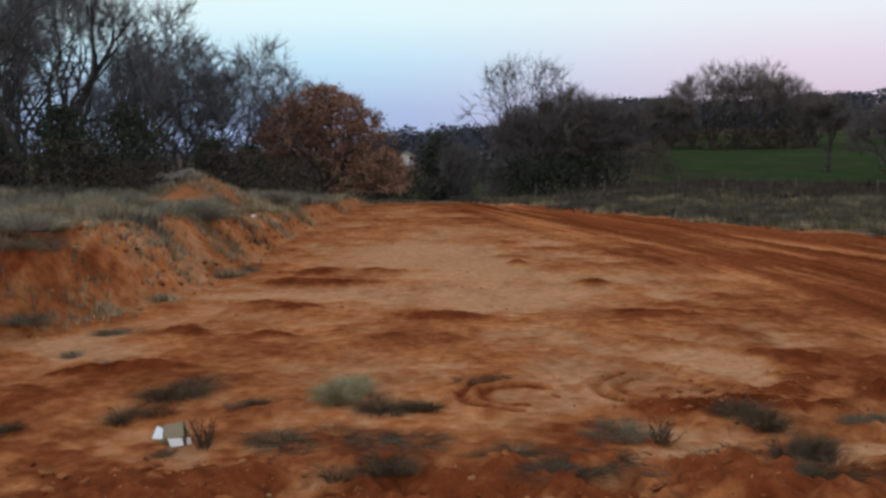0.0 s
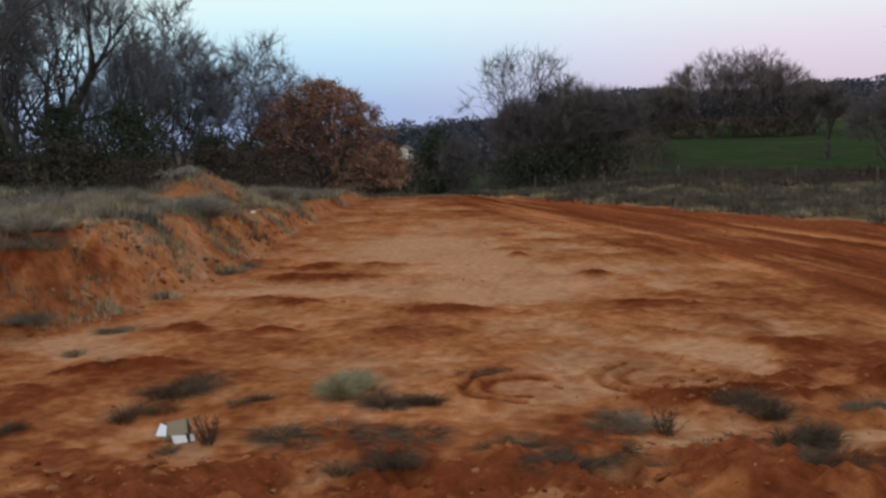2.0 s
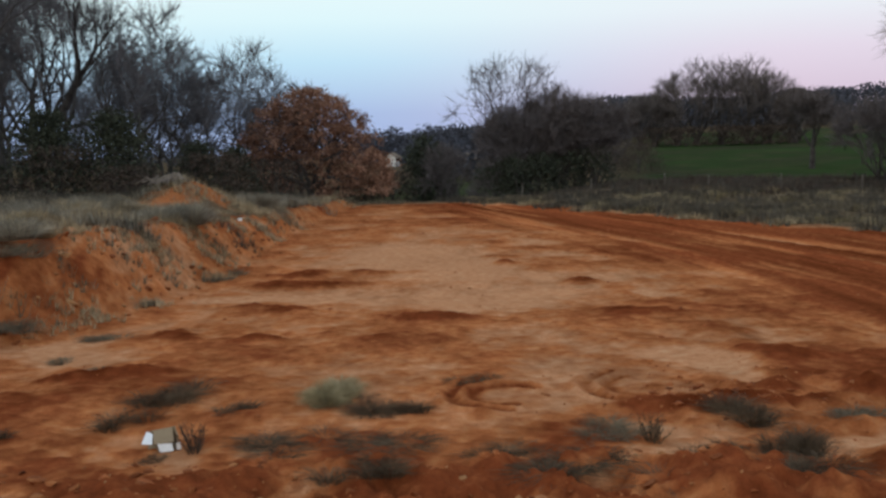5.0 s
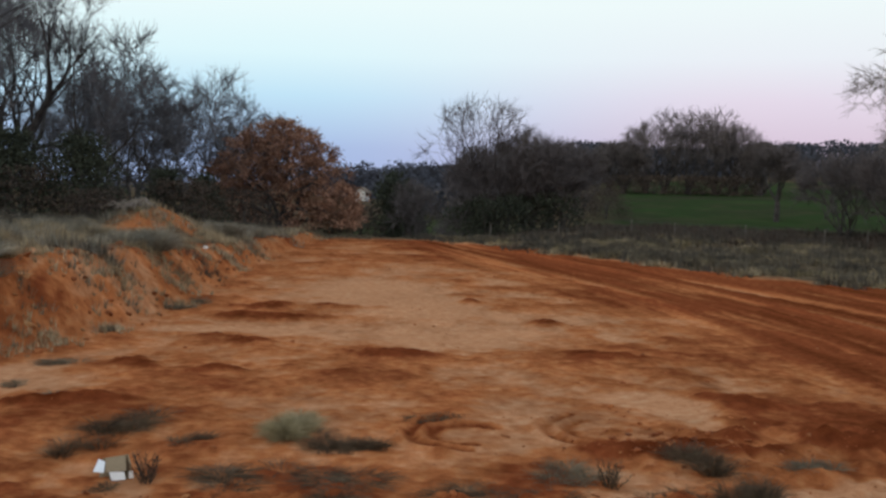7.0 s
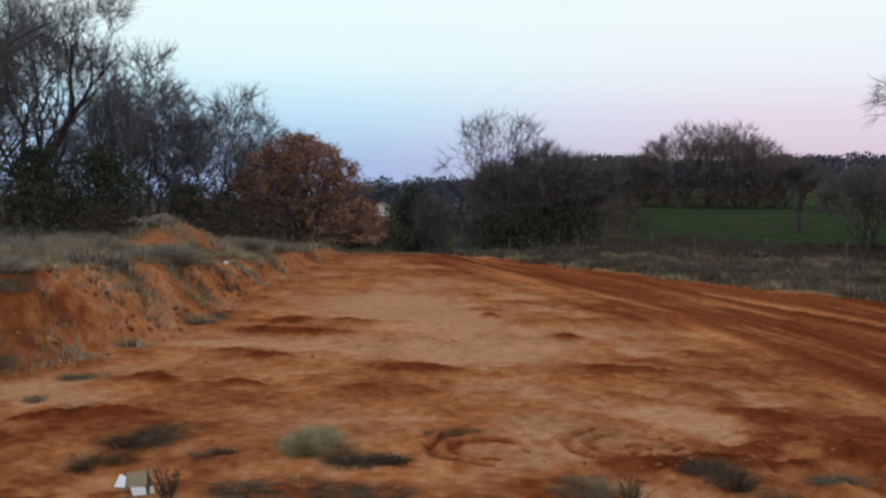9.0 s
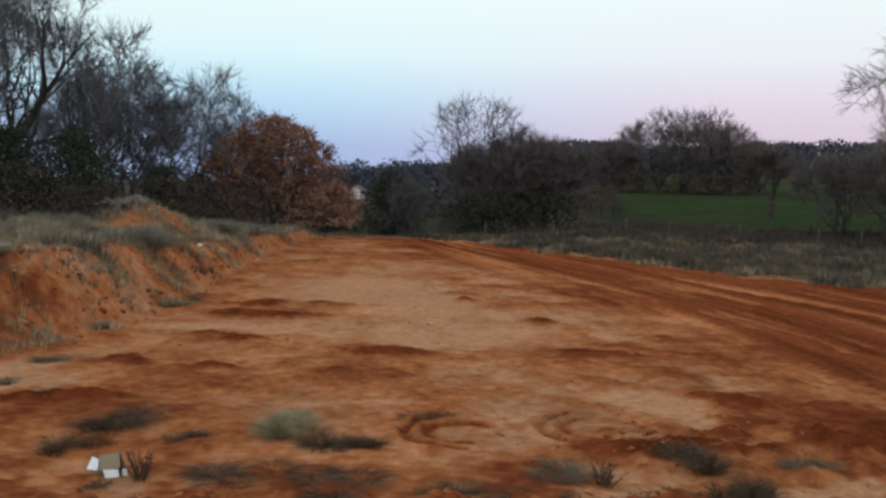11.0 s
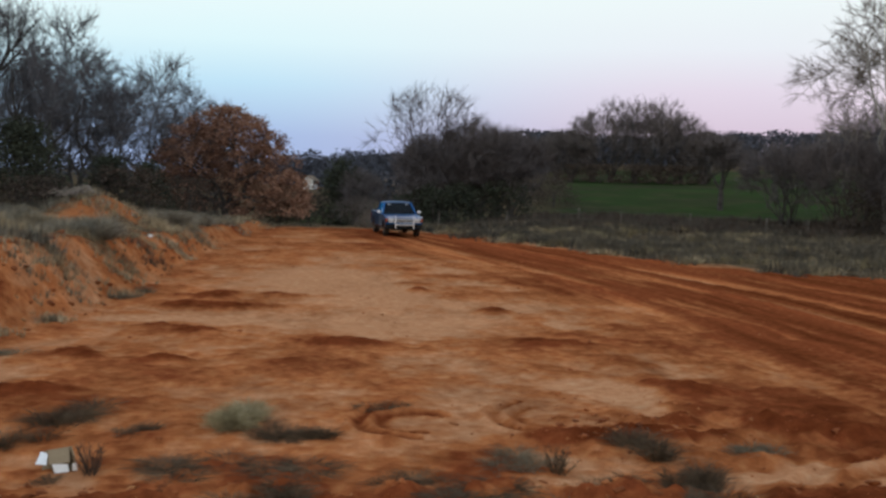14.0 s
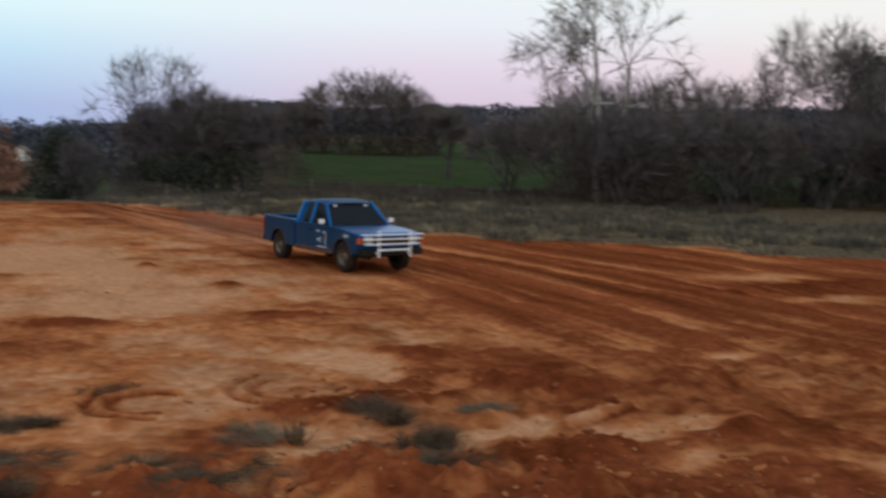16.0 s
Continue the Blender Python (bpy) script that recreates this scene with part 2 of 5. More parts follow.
def tube(bm, points, radius, sides=8):
    """A round bar along the points."""
    pts = [Vector(p) for p in points]
    rings = []
    for i, p in enumerate(pts):
        d = (pts[min(i + 1, len(pts) - 1)] - pts[max(i - 1, 0)]).normalized()
        u = d.cross(Vector((0, 0, 1)) if abs(d.z) < 0.9 else Vector((1, 0, 0))).normalized()
        v = d.cross(u)
        rings.append([bm.verts.new(p + (u * math.cos(a) + v * math.sin(a)) * radius) for a in [2 * math.pi * k / sides for k in range(sides)]])
    for a, b in zip(rings, rings[1:]):
        for k in range(sides):
            bm.faces.new((a[k], a[(k + 1) % sides], b[(k + 1) % sides], b[k]))
    bm.faces.new(rings[0][::-1])
    bm.faces.new(rings[-1])
    return bm


def prism(bm, outline, x0, x1, bevel=0.0):
    """A side outline in (y, z), drawn out from x0 to x1."""
    a = [bm.verts.new((x0, y, z)) for y, z in outline]
    b = [bm.verts.new((x1, y, z)) for y, z in outline]
    faces = [bm.faces.new(a), bm.faces.new(b[::-1])]
    n = len(a)
    for i in range(n):
        faces.append(bm.faces.new((a[i], b[i], b[(i + 1) % n], a[(i + 1) % n])))
    if bevel:
        es = {e for f in faces[:2] for e in f.edges}
        bmesh.ops.bevel(bm, geom=list(es), offset=bevel, segments=2, affect="EDGES")
    return bm


def smooth_step(a, b, x):
    t = np.clip((x - a) / (b - a), 0, 1)
    return t * t * (3 - 2 * t)


def value_noise(x, y, seed=0):
    xi, yi = np.floor(x).astype(np.int64), np.floor(y).astype(np.int64)
    fx, fy = x - xi, y - yi
    fx, fy = fx * fx * (3 - 2 * fx), fy * fy * (3 - 2 * fy)

    def h(a, b):
        n = (a * 374761393 + b * 668265263 + seed * 974634777) & 0xFFFFFFFF
        n = ((n ^ (n >> 13)) * 1274126177) & 0xFFFFFFFF
        return ((n ^ (n >> 16)) & 0xFFFF) / 65535.0

    top = h(xi, yi) * (1 - fx) + h(xi + 1, yi) * fx
    low = h(xi, yi + 1) * (1 - fx) + h(xi + 1, yi + 1) * fx
    return top * (1 - fy) + low * fy


def fbm(x, y, octaves=4, seed=0):
    total, amp, norm = 0.0, 1.0, 0.0
    for o in range(octaves):
        total = total + amp * value_noise(x * 2 ** o + 13.7 * o, y * 2 ** o - 7.1 * o, seed + o)
        norm += amp
        amp *= 0.5
    return total / norm


# ---- the lie of the land ----
BANK_Y = (0, 14.8, 16.7, 18.9, 22, 30, 40, 56, 70)
BANK_X = (-7.6, -6.75, -6.15, -5.6, -5.15, -5.2, -5.2, -4.4, -4.2)
EDGE_Y = (-40, 0, 12, 20, 24, 27, 31, 32, 38, 44, 50, 55, 60)
EDGE_X = (60, 40, 32, 27, 23.5, 20.5, 17, 14.2, 11.0, 7.9, 6.1, 2.6, 0.5)
LANE_Y = (0, 10, 20, 30, 40, 50, 56, 70)
LANE_X = (8.5, 8.6, 8.3, 7.0, 4.7, 2.5, 1.2, -1.0)
DARK_PATCH = [(-2.4, 23.8, 1.3, 0.8), (-2.6, 22.0, 1.2, 0.5), (0.0, 17.0, 0.75, 0.42), (1.76, 26.6, 0.7, 0.45), (1.6, 25.2, 0.45, 0.35), (3.6, 16.9, 0.65, 0.4), (3.2, 21.4, 0.5, 0.4), (-4.1, 15.8, 0.6, 0.45), (-3.0, 18.3, 0.8, 0.4), (-2.5, 15.1, 0.4, 0.3), (4.6, 13.3, 0.6, 0.4), (3.8, 12.0, 0.55, 0.3), (3.0, 11.2, 0.8, 0.24), (-4.4, 13.0, 0.9, 0.3), (4.3, 11.1, 0.5, 0.25), (5.5, 11.5, 0.7, 0.3), (17.6, 19.2, 1.6, 0.5), (14.2, 18.6, 1.2, 0.4), (6.8, 9.0, 0.5, 0.3), (4.9, 8.7, 0.4, 0.3)]
PALE_PATCH = [(3.35, 13.6, 0.75, 0.5), (0.7, 18.9, 1.8, 1.8), (1.0, 24, 1.6, 2.5), (4.2, 19.6, 0.35, 0.3), (3.0, 31, 0.9, 1.2), (-5.5, 15.0, 1.0, 0.8), (2.0, 10.2, 0.6, 0.3), (4.1, 9.5, 0.5, 0.4), (4.3, 9.8, 0.5, 0.35), (5.9, 7.8, 0.5, 0.35), (5.5, 9.1, 0.6, 0.45), (5.0, 9.9, 0.5, 0.3), (6.6, 9.4, 0.5, 0.3), (9.3, 12.6, 0.7, 0.25), (3.9, 13.1, 0.6, 0.4), (16.3, 20.9, 1.8, 0.9), (15.7, 16.9, 1.5, 0.6), (-1.0, 28, 2.0, 4.0), (-3.4, 20, 1.5, 0.5)]
ARCS = [(2.75, 11.9, 0.95, 120, 250), (2.75, 11.9, 0.68, 120, 250), (0.85, 11.55, 0.72, 110, 270), (0.85, 11.55, 0.45, 40, 280), (6.3, 7.7, 2.4, 95, 185), (6.3, 7.7, 2.02, 95, 185)]


def base_height(x, y):
    """The ground without its small relief."""
    x, y = np.asarray(x, float), np.asarray(y, float)
    r = np.hypot(x, y)
    az = np.degrees(np.arctan2(x, y))
    valley = np.interp(r, (0, 50, 56, 60, 64, 68, 70, 73, 76, 80, 84, 100, 140, 170, 200, 300, 450, 900, 3000), (0, 0, -0.02, -0.12, -0.32, -0.74, -0.96, -1.38, -2.6, -3.9, -4.2, -4.6, -4.4, -2.3, -0.4, 2.2, 3, 6, 9))
    right = np.interp(r, (0, 45, 60, 80, 150, 205, 400, 900, 3000), (0, 0, 0.35, 0.6, 3.0, 5.5, 13, 24, 30))
    right = right * (1 + 0.10 * smooth_step(17, 26, az) * smooth_step(80, 150, r))
    left = np.interp(r, (0, 50, 62, 90, 200, 900, 3000), (0, 0, -0.2, -0.3, 0, 4, 8))
    wr = smooth_step(3.5, 12, az) * (az < 120)
    wl_ = smooth_step(-3.5, -9, az) * (az > -150)
    z = valley * (1 - wr) * (1 - wl_) + right * wr + left * wl_
    behind = smooth_step(-2, -12, y)
    z = z * (1 - behind)
    out = np.interp(y, BANK_Y, BANK_X) - x
    width = np.interp(y, (8, 20, 30, 45), (2.3, 2.0, 1.3, 1.0))
    high = np.interp(y, (0, 18, 24, 30, 38, 50, 62, 80), (1.6, 1.6, 1.25, 0.9, 0.65, 0.45, 0.3, 0))
    ragged = (fbm(x * 0.9, y * 0.45, 3, 41) - 0.5) * 0.35
    bank = smooth_step(0, 1, (out + ragged * smooth_step(0, 1, out)) / width) * high
    bank = bank + np.clip(out - width, 0, 30) * 0.068 * smooth_step(75, 45, y) * (y > -20)
    mound = 1.15 * np.exp(-(((x + 9.2) / 1.8) ** 2 + ((y - 37) / 2.2) ** 2))
    return z + (bank + mound) * smooth_step(-14, -4, y)


def land(x, y):
    """Height, the shares of red clay, weedy soil and green pasture, and how pale or dark the soil is."""
    x, y = np.asarray(x, float), np.asarray(y, float)
    r = np.hypot(x, y)
    z = base_height(x, y)
    lane = x - np.interp(y, LANE_Y, LANE_X)
    out = np.interp(y, BANK_Y, BANK_X) - x
    edge = x - np.interp(y, EDGE_Y, EDGE_X) + (fbm(x * 0.5, y * 0.5, 3, 5) - 0.5) * 3.0
    width = np.interp(y, (8, 20, 30, 45), (2.3, 2.0, 1.3, 1.0))
    pad = smooth_step(0.6, -0.6, edge) * smooth_step(0.6, -0.3, out) * smooth_step(60, 56, y)
    wx = x + (fbm(x * 0.8, y * 0.8, 3, 11) - 0.5) * 1.2
    wy = y + (fbm(x * 0.8, y * 0.8, 3, 23) - 0.5) * 1.4
    n1, n2 = fbm(x * 0.35, y * 0.4, 4, 3), fbm(x * 1.6, y * 1.2, 4, 7)
    streak = fbm(lane * 2.2, y * 0.13, 4, 17)
    cross = fbm(x * 0.5 + y * 0.15, y * 0.55, 4, 29)
    fleck = fbm(x * 4.5, y * 5.5, 3, 83)
    drag = 0.5 + (fbm(x * 0.4 - y * 0.12, y * 1.1 + x * 0.35, 4, 89) - 0.5) * smooth_step(45, 20, y)
    in_lane = smooth_step(-4.6, -0.8, lane + (n1 - 0.5) * 5 + (n2 - 0.5) * 2) * smooth_step(11, 19, y)
    mottle = 1.5 * (n1 - 0.5) + 1.2 * (n2 - 0.5) + 0.8 * (cross - 0.5) + 0.5 * (drag - 0.5) + 1.0 * (fleck - 0.5)
    # Extra red at near left and right partly stands for vignette darkening
    red = 0.45 + 0.72 * mottle * (1 - 0.6 * in_lane) + 0.22 * smooth_step(-1.5, -3.5, x) * smooth_step(14, 12, y) + 0.32 * smooth_step(1.5, 5.0, x) * smooth_step(24, 14, y)
    red = red + smooth_step(5.5, 8.5, x) * smooth_step(20, 13, y) * 0.12 + in_lane * 0.42 + smooth_step(-2, 1.0, lane) * 0.16
    red = red + smooth_step(-4.0, 0.5, lane) * (streak - 0.5) * (1.0 + 1.3 * smooth_step(9, 16, y))
    red = red + smooth_step(10.8, 9.2, r + (n1 - 0.5) * 4) * (0.42 + 1.5 * (n2 - 0.5)) + smooth_step(44, 53, y) * 0.18 + smooth_step(-1.6, 0.2, out) * 0.25
    red = np.clip(red, 0.0, 0.97)
    combed = 0.6 * fbm(lane * 1.3, y * 0.07, 3, 57) + 0.4 * fbm(lane * 5.0, y * 0.22, 3, 59)
    churned = 0.5 * fbm(x * 1.3, y * 0.8, 4, 61) + 0.5 * fbm(x * 4.0, y * 2.6, 3, 67)
    tone = 0.5 + in_lane * (2.0 * (combed - 0.5) - 0.13 + 0.14 * smooth_step(-6.0, -1.5, edge)) + (1 - in_lane) * (1.0 * (churned - 0.5) - 0.04 - 0.07 * smooth_step(18, 12, y))
    tone = tone - 0.07 * smooth_step(1.5, 5.0, x) * smooth_step(22, 14, y) * (1 - 0.5 * in_lane)
    # Shade of crevices in the churned clay, put into the tone
    tone = tone - 0.9 * np.clip(fbm(x * 2.4, y * 3.2, 3, 73) - 0.55, 0, 1) * smooth_step(1.5, 3.0, x) * smooth_step(14, 12, y)
    relief = np.zeros_like(x)
    for cx, cy, a, b in DARK_PATCH:
        g = np.exp(-(((wx - cx) / a) ** 2 + ((wy - cy) / b) ** 2) ** 1.5)
        red = red + 0.85 * g * (0.4 + 1.2 * n2)
        tone = tone - 0.22 * g
        relief = relief + 0.09 * g * (0.5 + n2)
    for cx, cy, a, b in PALE_PATCH:
        g = np.exp(-(((wx - cx) / a) ** 2 + ((wy - cy) / b) ** 2) ** 1.5)
        red = red - 0.78 * g
        tone = tone + (0.5 - tone) * 0.8 * np.clip(g, 0, 1)
        relief = relief - 0.02 * g
    near = smooth_step(9.6, 8.2, r + (n1 - 0.5) * 2.0)
    crumb = fbm(x * 7.0, y * 7.0, 3, 101)
    relief = relief + 0.07 * (n2 - 0.5) + 0.10 * (n1 - 0.5) + 0.07 * (cross - 0.5) + 0.03 * (drag - 0.5) + 0.03 * (fleck - 0.5) + 0.07 * (crumb - 0.5) * np.clip(red, 0.15, 1) * (1 - 0.75 * in_lane)
    relief = relief + near * (0.5 * (fbm(x * 2.2, y * 2.2, 4, 31) - 0.45) + 0.14 * (fbm(x * 9.0, y * 9.0, 3, 33) - 0.5) + 0.08)
    rough_patch = smooth_step(2.2, 3.2, x) * smooth_step(12.8, 11.4, y) * smooth_step(8.5, 10, y)
    relief = relief + rough_patch * 0.22 * (fbm(x * 3.0, y * 3.0, 3, 37) - 0.5)
    relief = relief + smooth_step(-4, 0, lane) * 0.16 * (streak - 0.5) * smooth_step(8, 14, y)
    for cx, cy, rad, a0, a1 in ARCS:
        d = np.hypot(x - cx, y - cy)
        a = np.degrees(np.arctan2(y - cy, x - cx))
        on = (((a - a0) % 360) < (a1 - a0)) * 1.0
        lug = 0.6 + 0.4 * np.sign(np.sin(np.radians(a) * rad * 40))
        relief = relief - on * (0.038 * np.exp(-((d - rad) / 0.06) ** 2) * lug - 0.035 * np.exp(-((d - rad - 0.15) / 0.05) ** 2))
        red = red + on * (0.1 + 0.7 * n2) * np.exp(-((d - rad) / 0.09) ** 2)
        tone = tone - on * 0.5 * np.clip(churned - 0.1, 0, 1) * np.exp(-((d - rad) / 0.07) ** 2)
    bank_face = smooth_step(-0.1, 0.4, out) * smooth_step(width + 0.9, width - 0.3, out + (n2 - 0.5) * 1.6)
    lumps = 0.5 * fbm(x * 1.6, y * 0.4, 4, 43) + 0.5 * fbm(x * 4.0, y * 1.0, 3, 97)
    relief = relief * pad + bank_face * (0.32 * (lumps - 0.5) + 0.16 * (fbm(x * 6.0, y * 1.8, 3, 107) - 0.5))
    red = red * pad + bank_face * (0.58 + 1.5 * (lumps - 0.5) + 1.3 * (n1 - 0.5) + 1.0 * (fbm(x * 7.0, y * 2.0, 3, 103) - 0.5)) * (1 - pad)
    veg_left = smooth_step(width - 0.5, width + 0.5, out + (n2 - 0.5) * 1.8)
    heap_ = np.exp(-(((x + 9.0) / 1.5) ** 2 + ((y - 36.5) / 2.0) ** 2))
    bare = np.clip(smooth_step(0.58, 0.42, fbm(x * 0.8, y * 0.8, 3, 111)) * smooth_step(12, 4, out) * 0.8 + 0.45 * heap_ * smooth_step(0.35, 0.6, fbm(x * 1.3, y * 1.1, 3, 113)), 0, 0.8)
    veg_left = veg_left * (1 - bare)
    red = red + (out > width) * 0.55
    veg_right = smooth_step(-0.4, 0.8, edge)
    veg = np.clip(np.maximum(np.maximum(veg_left, veg_right), smooth_step(55.5, 58.5, y + (n1 - 0.5) * 3)), 0, 1)
    veg = np.maximum(veg, smooth_step(58, 70, r))
    relief = relief + veg * 0.5 * (fbm(x * 0.6, y * 0.6, 4, 47) - 0.5) * smooth_step(200, 50, r)
    az = np.degrees(np.arctan2(x, y))
    field = smooth_step(62, 80, r + (n1 - 0.5) * 22) * smooth_step(9.5, 13, az) * smooth_step(215, 200, r + (n1 - 0.5) * 20)
    field = field * (1 - 0.85 * smooth_step(174, 180, r + (n1 - 0.5) * 10) * smooth_step(194, 188, r) * smooth_step(20, 23, az)) * (0.55 + 0.9 * n1)
    field = np.maximum(field, smooth_step(100, 130, r) * smooth_step(190, 165, r) * smooth_step(-6, -2, az) * smooth_step(9, 4, az) * 0.8)
    return z + relief * smooth_step(1.5, 4, r), np.clip(red, 0, 1), veg, np.clip(field, 0, 1) * veg, np.clip(tone, 0, 1)


def build_ground():
    az = np.radians(np.concatenate([np.arange(-180, -32, 4.0), np.arange(-30, 50, 0.16), np.arange(52, 180, 4.0)]))
    rad = np.concatenate([[0.6, 1.5, 2.5, 3.5, 4.5], np.geomspace(5.2, 20, 360), np.geomspace(20.1, 75, 210), np.geomspace(76, 300, 60), np.geomspace(320, 4000, 22)])
    rr, aa = np.meshgrid(rad, az, indexing="ij")
    x, y = rr * np.sin(aa), rr * np.cos(aa)
    z, red, veg, green, tone = land(x, y)
    rows, cols = x.shape
    verts = np.stack([x, y, z], -1).reshape(-1, 3)
    i, j = np.meshgrid(np.arange(rows - 1), np.arange(cols), indexing="ij")
    k = (j + 1) % cols
    quads = np.stack([i * cols + j, i * cols + k, (i + 1) * cols + k, (i + 1) * cols + j], -1).reshape(-1, 4)[:, ::-1]
    hub = len(verts)
    verts = np.vstack([verts, [0, 0, float(base_height(0, 0))]])
    me = bpy.data.meshes.new("ground")
    fan = [(hub, j, (j + 1) % cols) for j in range(cols)]
    me.vertices.add(len(verts))
    me.vertices.foreach_set("co", verts.ravel())
    loops = np.concatenate([quads.ravel(), np.array(fan).ravel()])
    starts = np.concatenate([np.arange(len(quads)) * 4, len(quads) * 4 + np.arange(cols) * 3])
    me.loops.add(len(loops))
    me.loops.foreach_set("vertex_index", loops.astype(np.int32))
    me.polygons.add(len(starts))
    me.polygons.foreach_set("loop_start", starts.astype(np.int32))
    me.update(calc_edges=True)
    me.polygons.foreach_set("use_smooth", np.ones(len(starts), bool))
    at = me.color_attributes.new("zone", "FLOAT_COLOR", "POINT")
    c = np.ones((len(verts), 4), np.float32)
    c[:-1, 0], c[:-1, 1], c[:-1, 2], c[:-1, 3] = red.ravel(), veg.ravel(), green.ravel(), tone.ravel()
    c[-1] = c[0]
    at.data.foreach_set("color", c.ravel())
    me.materials.append(SOIL)
    ob = new("ground", me)
    return tagged(ob, "graded red clay lot with pale sandy patches and weedy verges", "ground", kind="structure")


build_ground()


def height(x, y):
    return float(land(np.array([x]), np.array([y]))[0][0])


def heights(x, y):
    return land(np.asarray(x, float), np.asarray(y, float))[0]


# ---- trees ----
class Limbs:
    """Gathers tapered bars into one mesh."""

    def __init__(self):
        self.v, self.f = [], []

    def bar(self, pts, radii, sides):
        n0 = len(self.v)
        for i, p in enumerate(pts):
            d = pts[min(i + 1, len(pts) - 1)] - pts[max(i - 1, 0)]
            u = d.cross(Vector((0.3, 0.9, 0.1)))
            u = u.normalized() if u.length > 1e-6 else Vector((1, 0, 0))
            w = d.cross(u).normalized()
            for k in range(sides):
                a = 2 * math.pi * k / sides
                self.v.append(p + (u * math.cos(a) + w * math.sin(a)) * radii[i])
        for i in range(len(pts) - 1):
            for k in range(sides):
                a, b = n0 + i * sides + k, n0 + i * sides + (k + 1) % sides
                self.f.append((a, b, b + sides, a + sides))

    def leaf(self, p, size, rng):
        u = Vector((rng.gauss(0, 1), rng.gauss(0, 1), rng.gauss(0, 1))).normalized()
        w = u.cross(Vector((rng.gauss(0, 1), rng.gauss(0, 1), rng.gauss(0, 1)))).normalized()
        n0 = len(self.v)
        self.v += [p - u * size * 0.5, p + w * size * 0.32, p + u * size * 0.5, p - w * size * 0.32]
        self.f.append((n0, n0 + 1, n0 + 2, n0 + 3))

    def blade(self, p, high, lean, wide):
        n0 = len(self.v)
        side = Vector((-lean.y, lean.x, 0))
        side = (side.normalized() if side.length > 1e-4 else Vector((1, 0, 0))) * wide
        self.v += [p - side, p + side, p + lean + Vector((0, 0, high))]
        self.f.append((n0, n0 + 1, n0 + 2))

    def object(self, name, material, parent=None, label="", smooth=False):
        ob = mesh_object(name, self.v, self.f, material, smooth)
        ob.parent = parent
        return tagged(ob, label)


def grow(rng, high, wide, trunk, clear=0.25, stems=1, depth=8, fork=0.55, up=0.06, lean=0.0, wander=0.16, low=0.0):
    """Limbs of a broadleaf tree that fork again and again inside a rounded crown: (points, radii, level), and its tips.
    clear: share of the height below the first fork; low: how far the crown's widest part sits below its middle."""
    bars, tips = [], []
    base, crown = high * clear * 0.7, high * (1 - clear) * 0.36
    mid_z = (high + base) / 2 - low * high
    rz_up, rz_down, rx = high - mid_z, max(mid_z - base, 0.5), wide / 2

    def room(p):
        z = (p.z - mid_z) / (rz_up if p.z > mid_z else rz_down)
        x = (p.x - lean * p.z) / rx
        return math.sqrt(x * x + (p.y / rx) ** 2 + z * z)

    def branch(p, d, length, radius, level):
        n = 5 if level == 0 else 3 if level < 4 else 2
        pts, rad = [p.copy()], [radius]
        ended = False
        for i in range(n):
            w = wander * (0.5 if level == 0 else 1.0 + 0.06 * level)
            d = (d + Vector((rng.gauss(0, w), rng.gauss(0, w), rng.gauss(0, w) + up * (level > 0)))).normalized()
            q = p + d * length / n
            if level > 1 and room(q) > 1.0 + rng.gauss(0, 0.05):
                ended = True
                break
            p = q
            pts.append(p.copy())
            rad.append(radius * (1 - 0.22 * (i + 1) / n))
        if len(pts) > 1:
            bars.append((pts, rad, level))
        if ended or level >= depth or radius < 0.003:
            tips.append((p.copy(), d.copy()))
            return
        count = 3 if level < 2 or rng.random() < 0.22 else 2
        turn = rng.uniform(0, 6.28)
        u = d.cross(Vector((0.31, 0.9, 0.2))).normalized()
        w = d.cross(u)
        for c in range(count):
            a = turn + 6.283 * c / count + rng.gauss(0, 0.35)
            lead = c == 0
            bend = fork * (rng.uniform(0.25, 0.6) if lead else rng.uniform(0.8, 1.5))
            nd = (d * math.cos(bend) + (u * math.cos(a) + w * math.sin(a)) * math.sin(bend)).normalized()
            branch(p, nd, (crown if level == 0 else length) * (rng.uniform(0.80, 0.95) if lead else rng.uniform(0.62, 0.90)), rad[-1] * (0.78 if lead else rng.uniform(0.5, 0.7)), level + 1)
        if level > 1 and rng.random() < 0.6:
            k = rng.randrange(1, len(pts))
            nd = (d + Vector((rng.gauss(0, 0.7), rng.gauss(0, 0.7), rng.gauss(0.1, 0.5)))).normalized()
            branch(pts[k], nd, length * rng.uniform(0.45, 0.7), rad[k] * 0.4, min(level + 3, depth))

    for k in range(stems):
        a = 6.283 * k / stems + rng.uniform(-0.4, 0.4)
        tilt = 0.0 if stems == 1 else rng.uniform(0.12, 0.42)
        d = Vector((math.cos(a) * tilt + lean, math.sin(a) * tilt, 1)).normalized()
        branch(Vector((0.12 * k * math.cos(a), 0.12 * k * math.sin(a), -0.25)), d, max(high * clear, 0.6) + 0.25, trunk, 0)
    return bars, tips


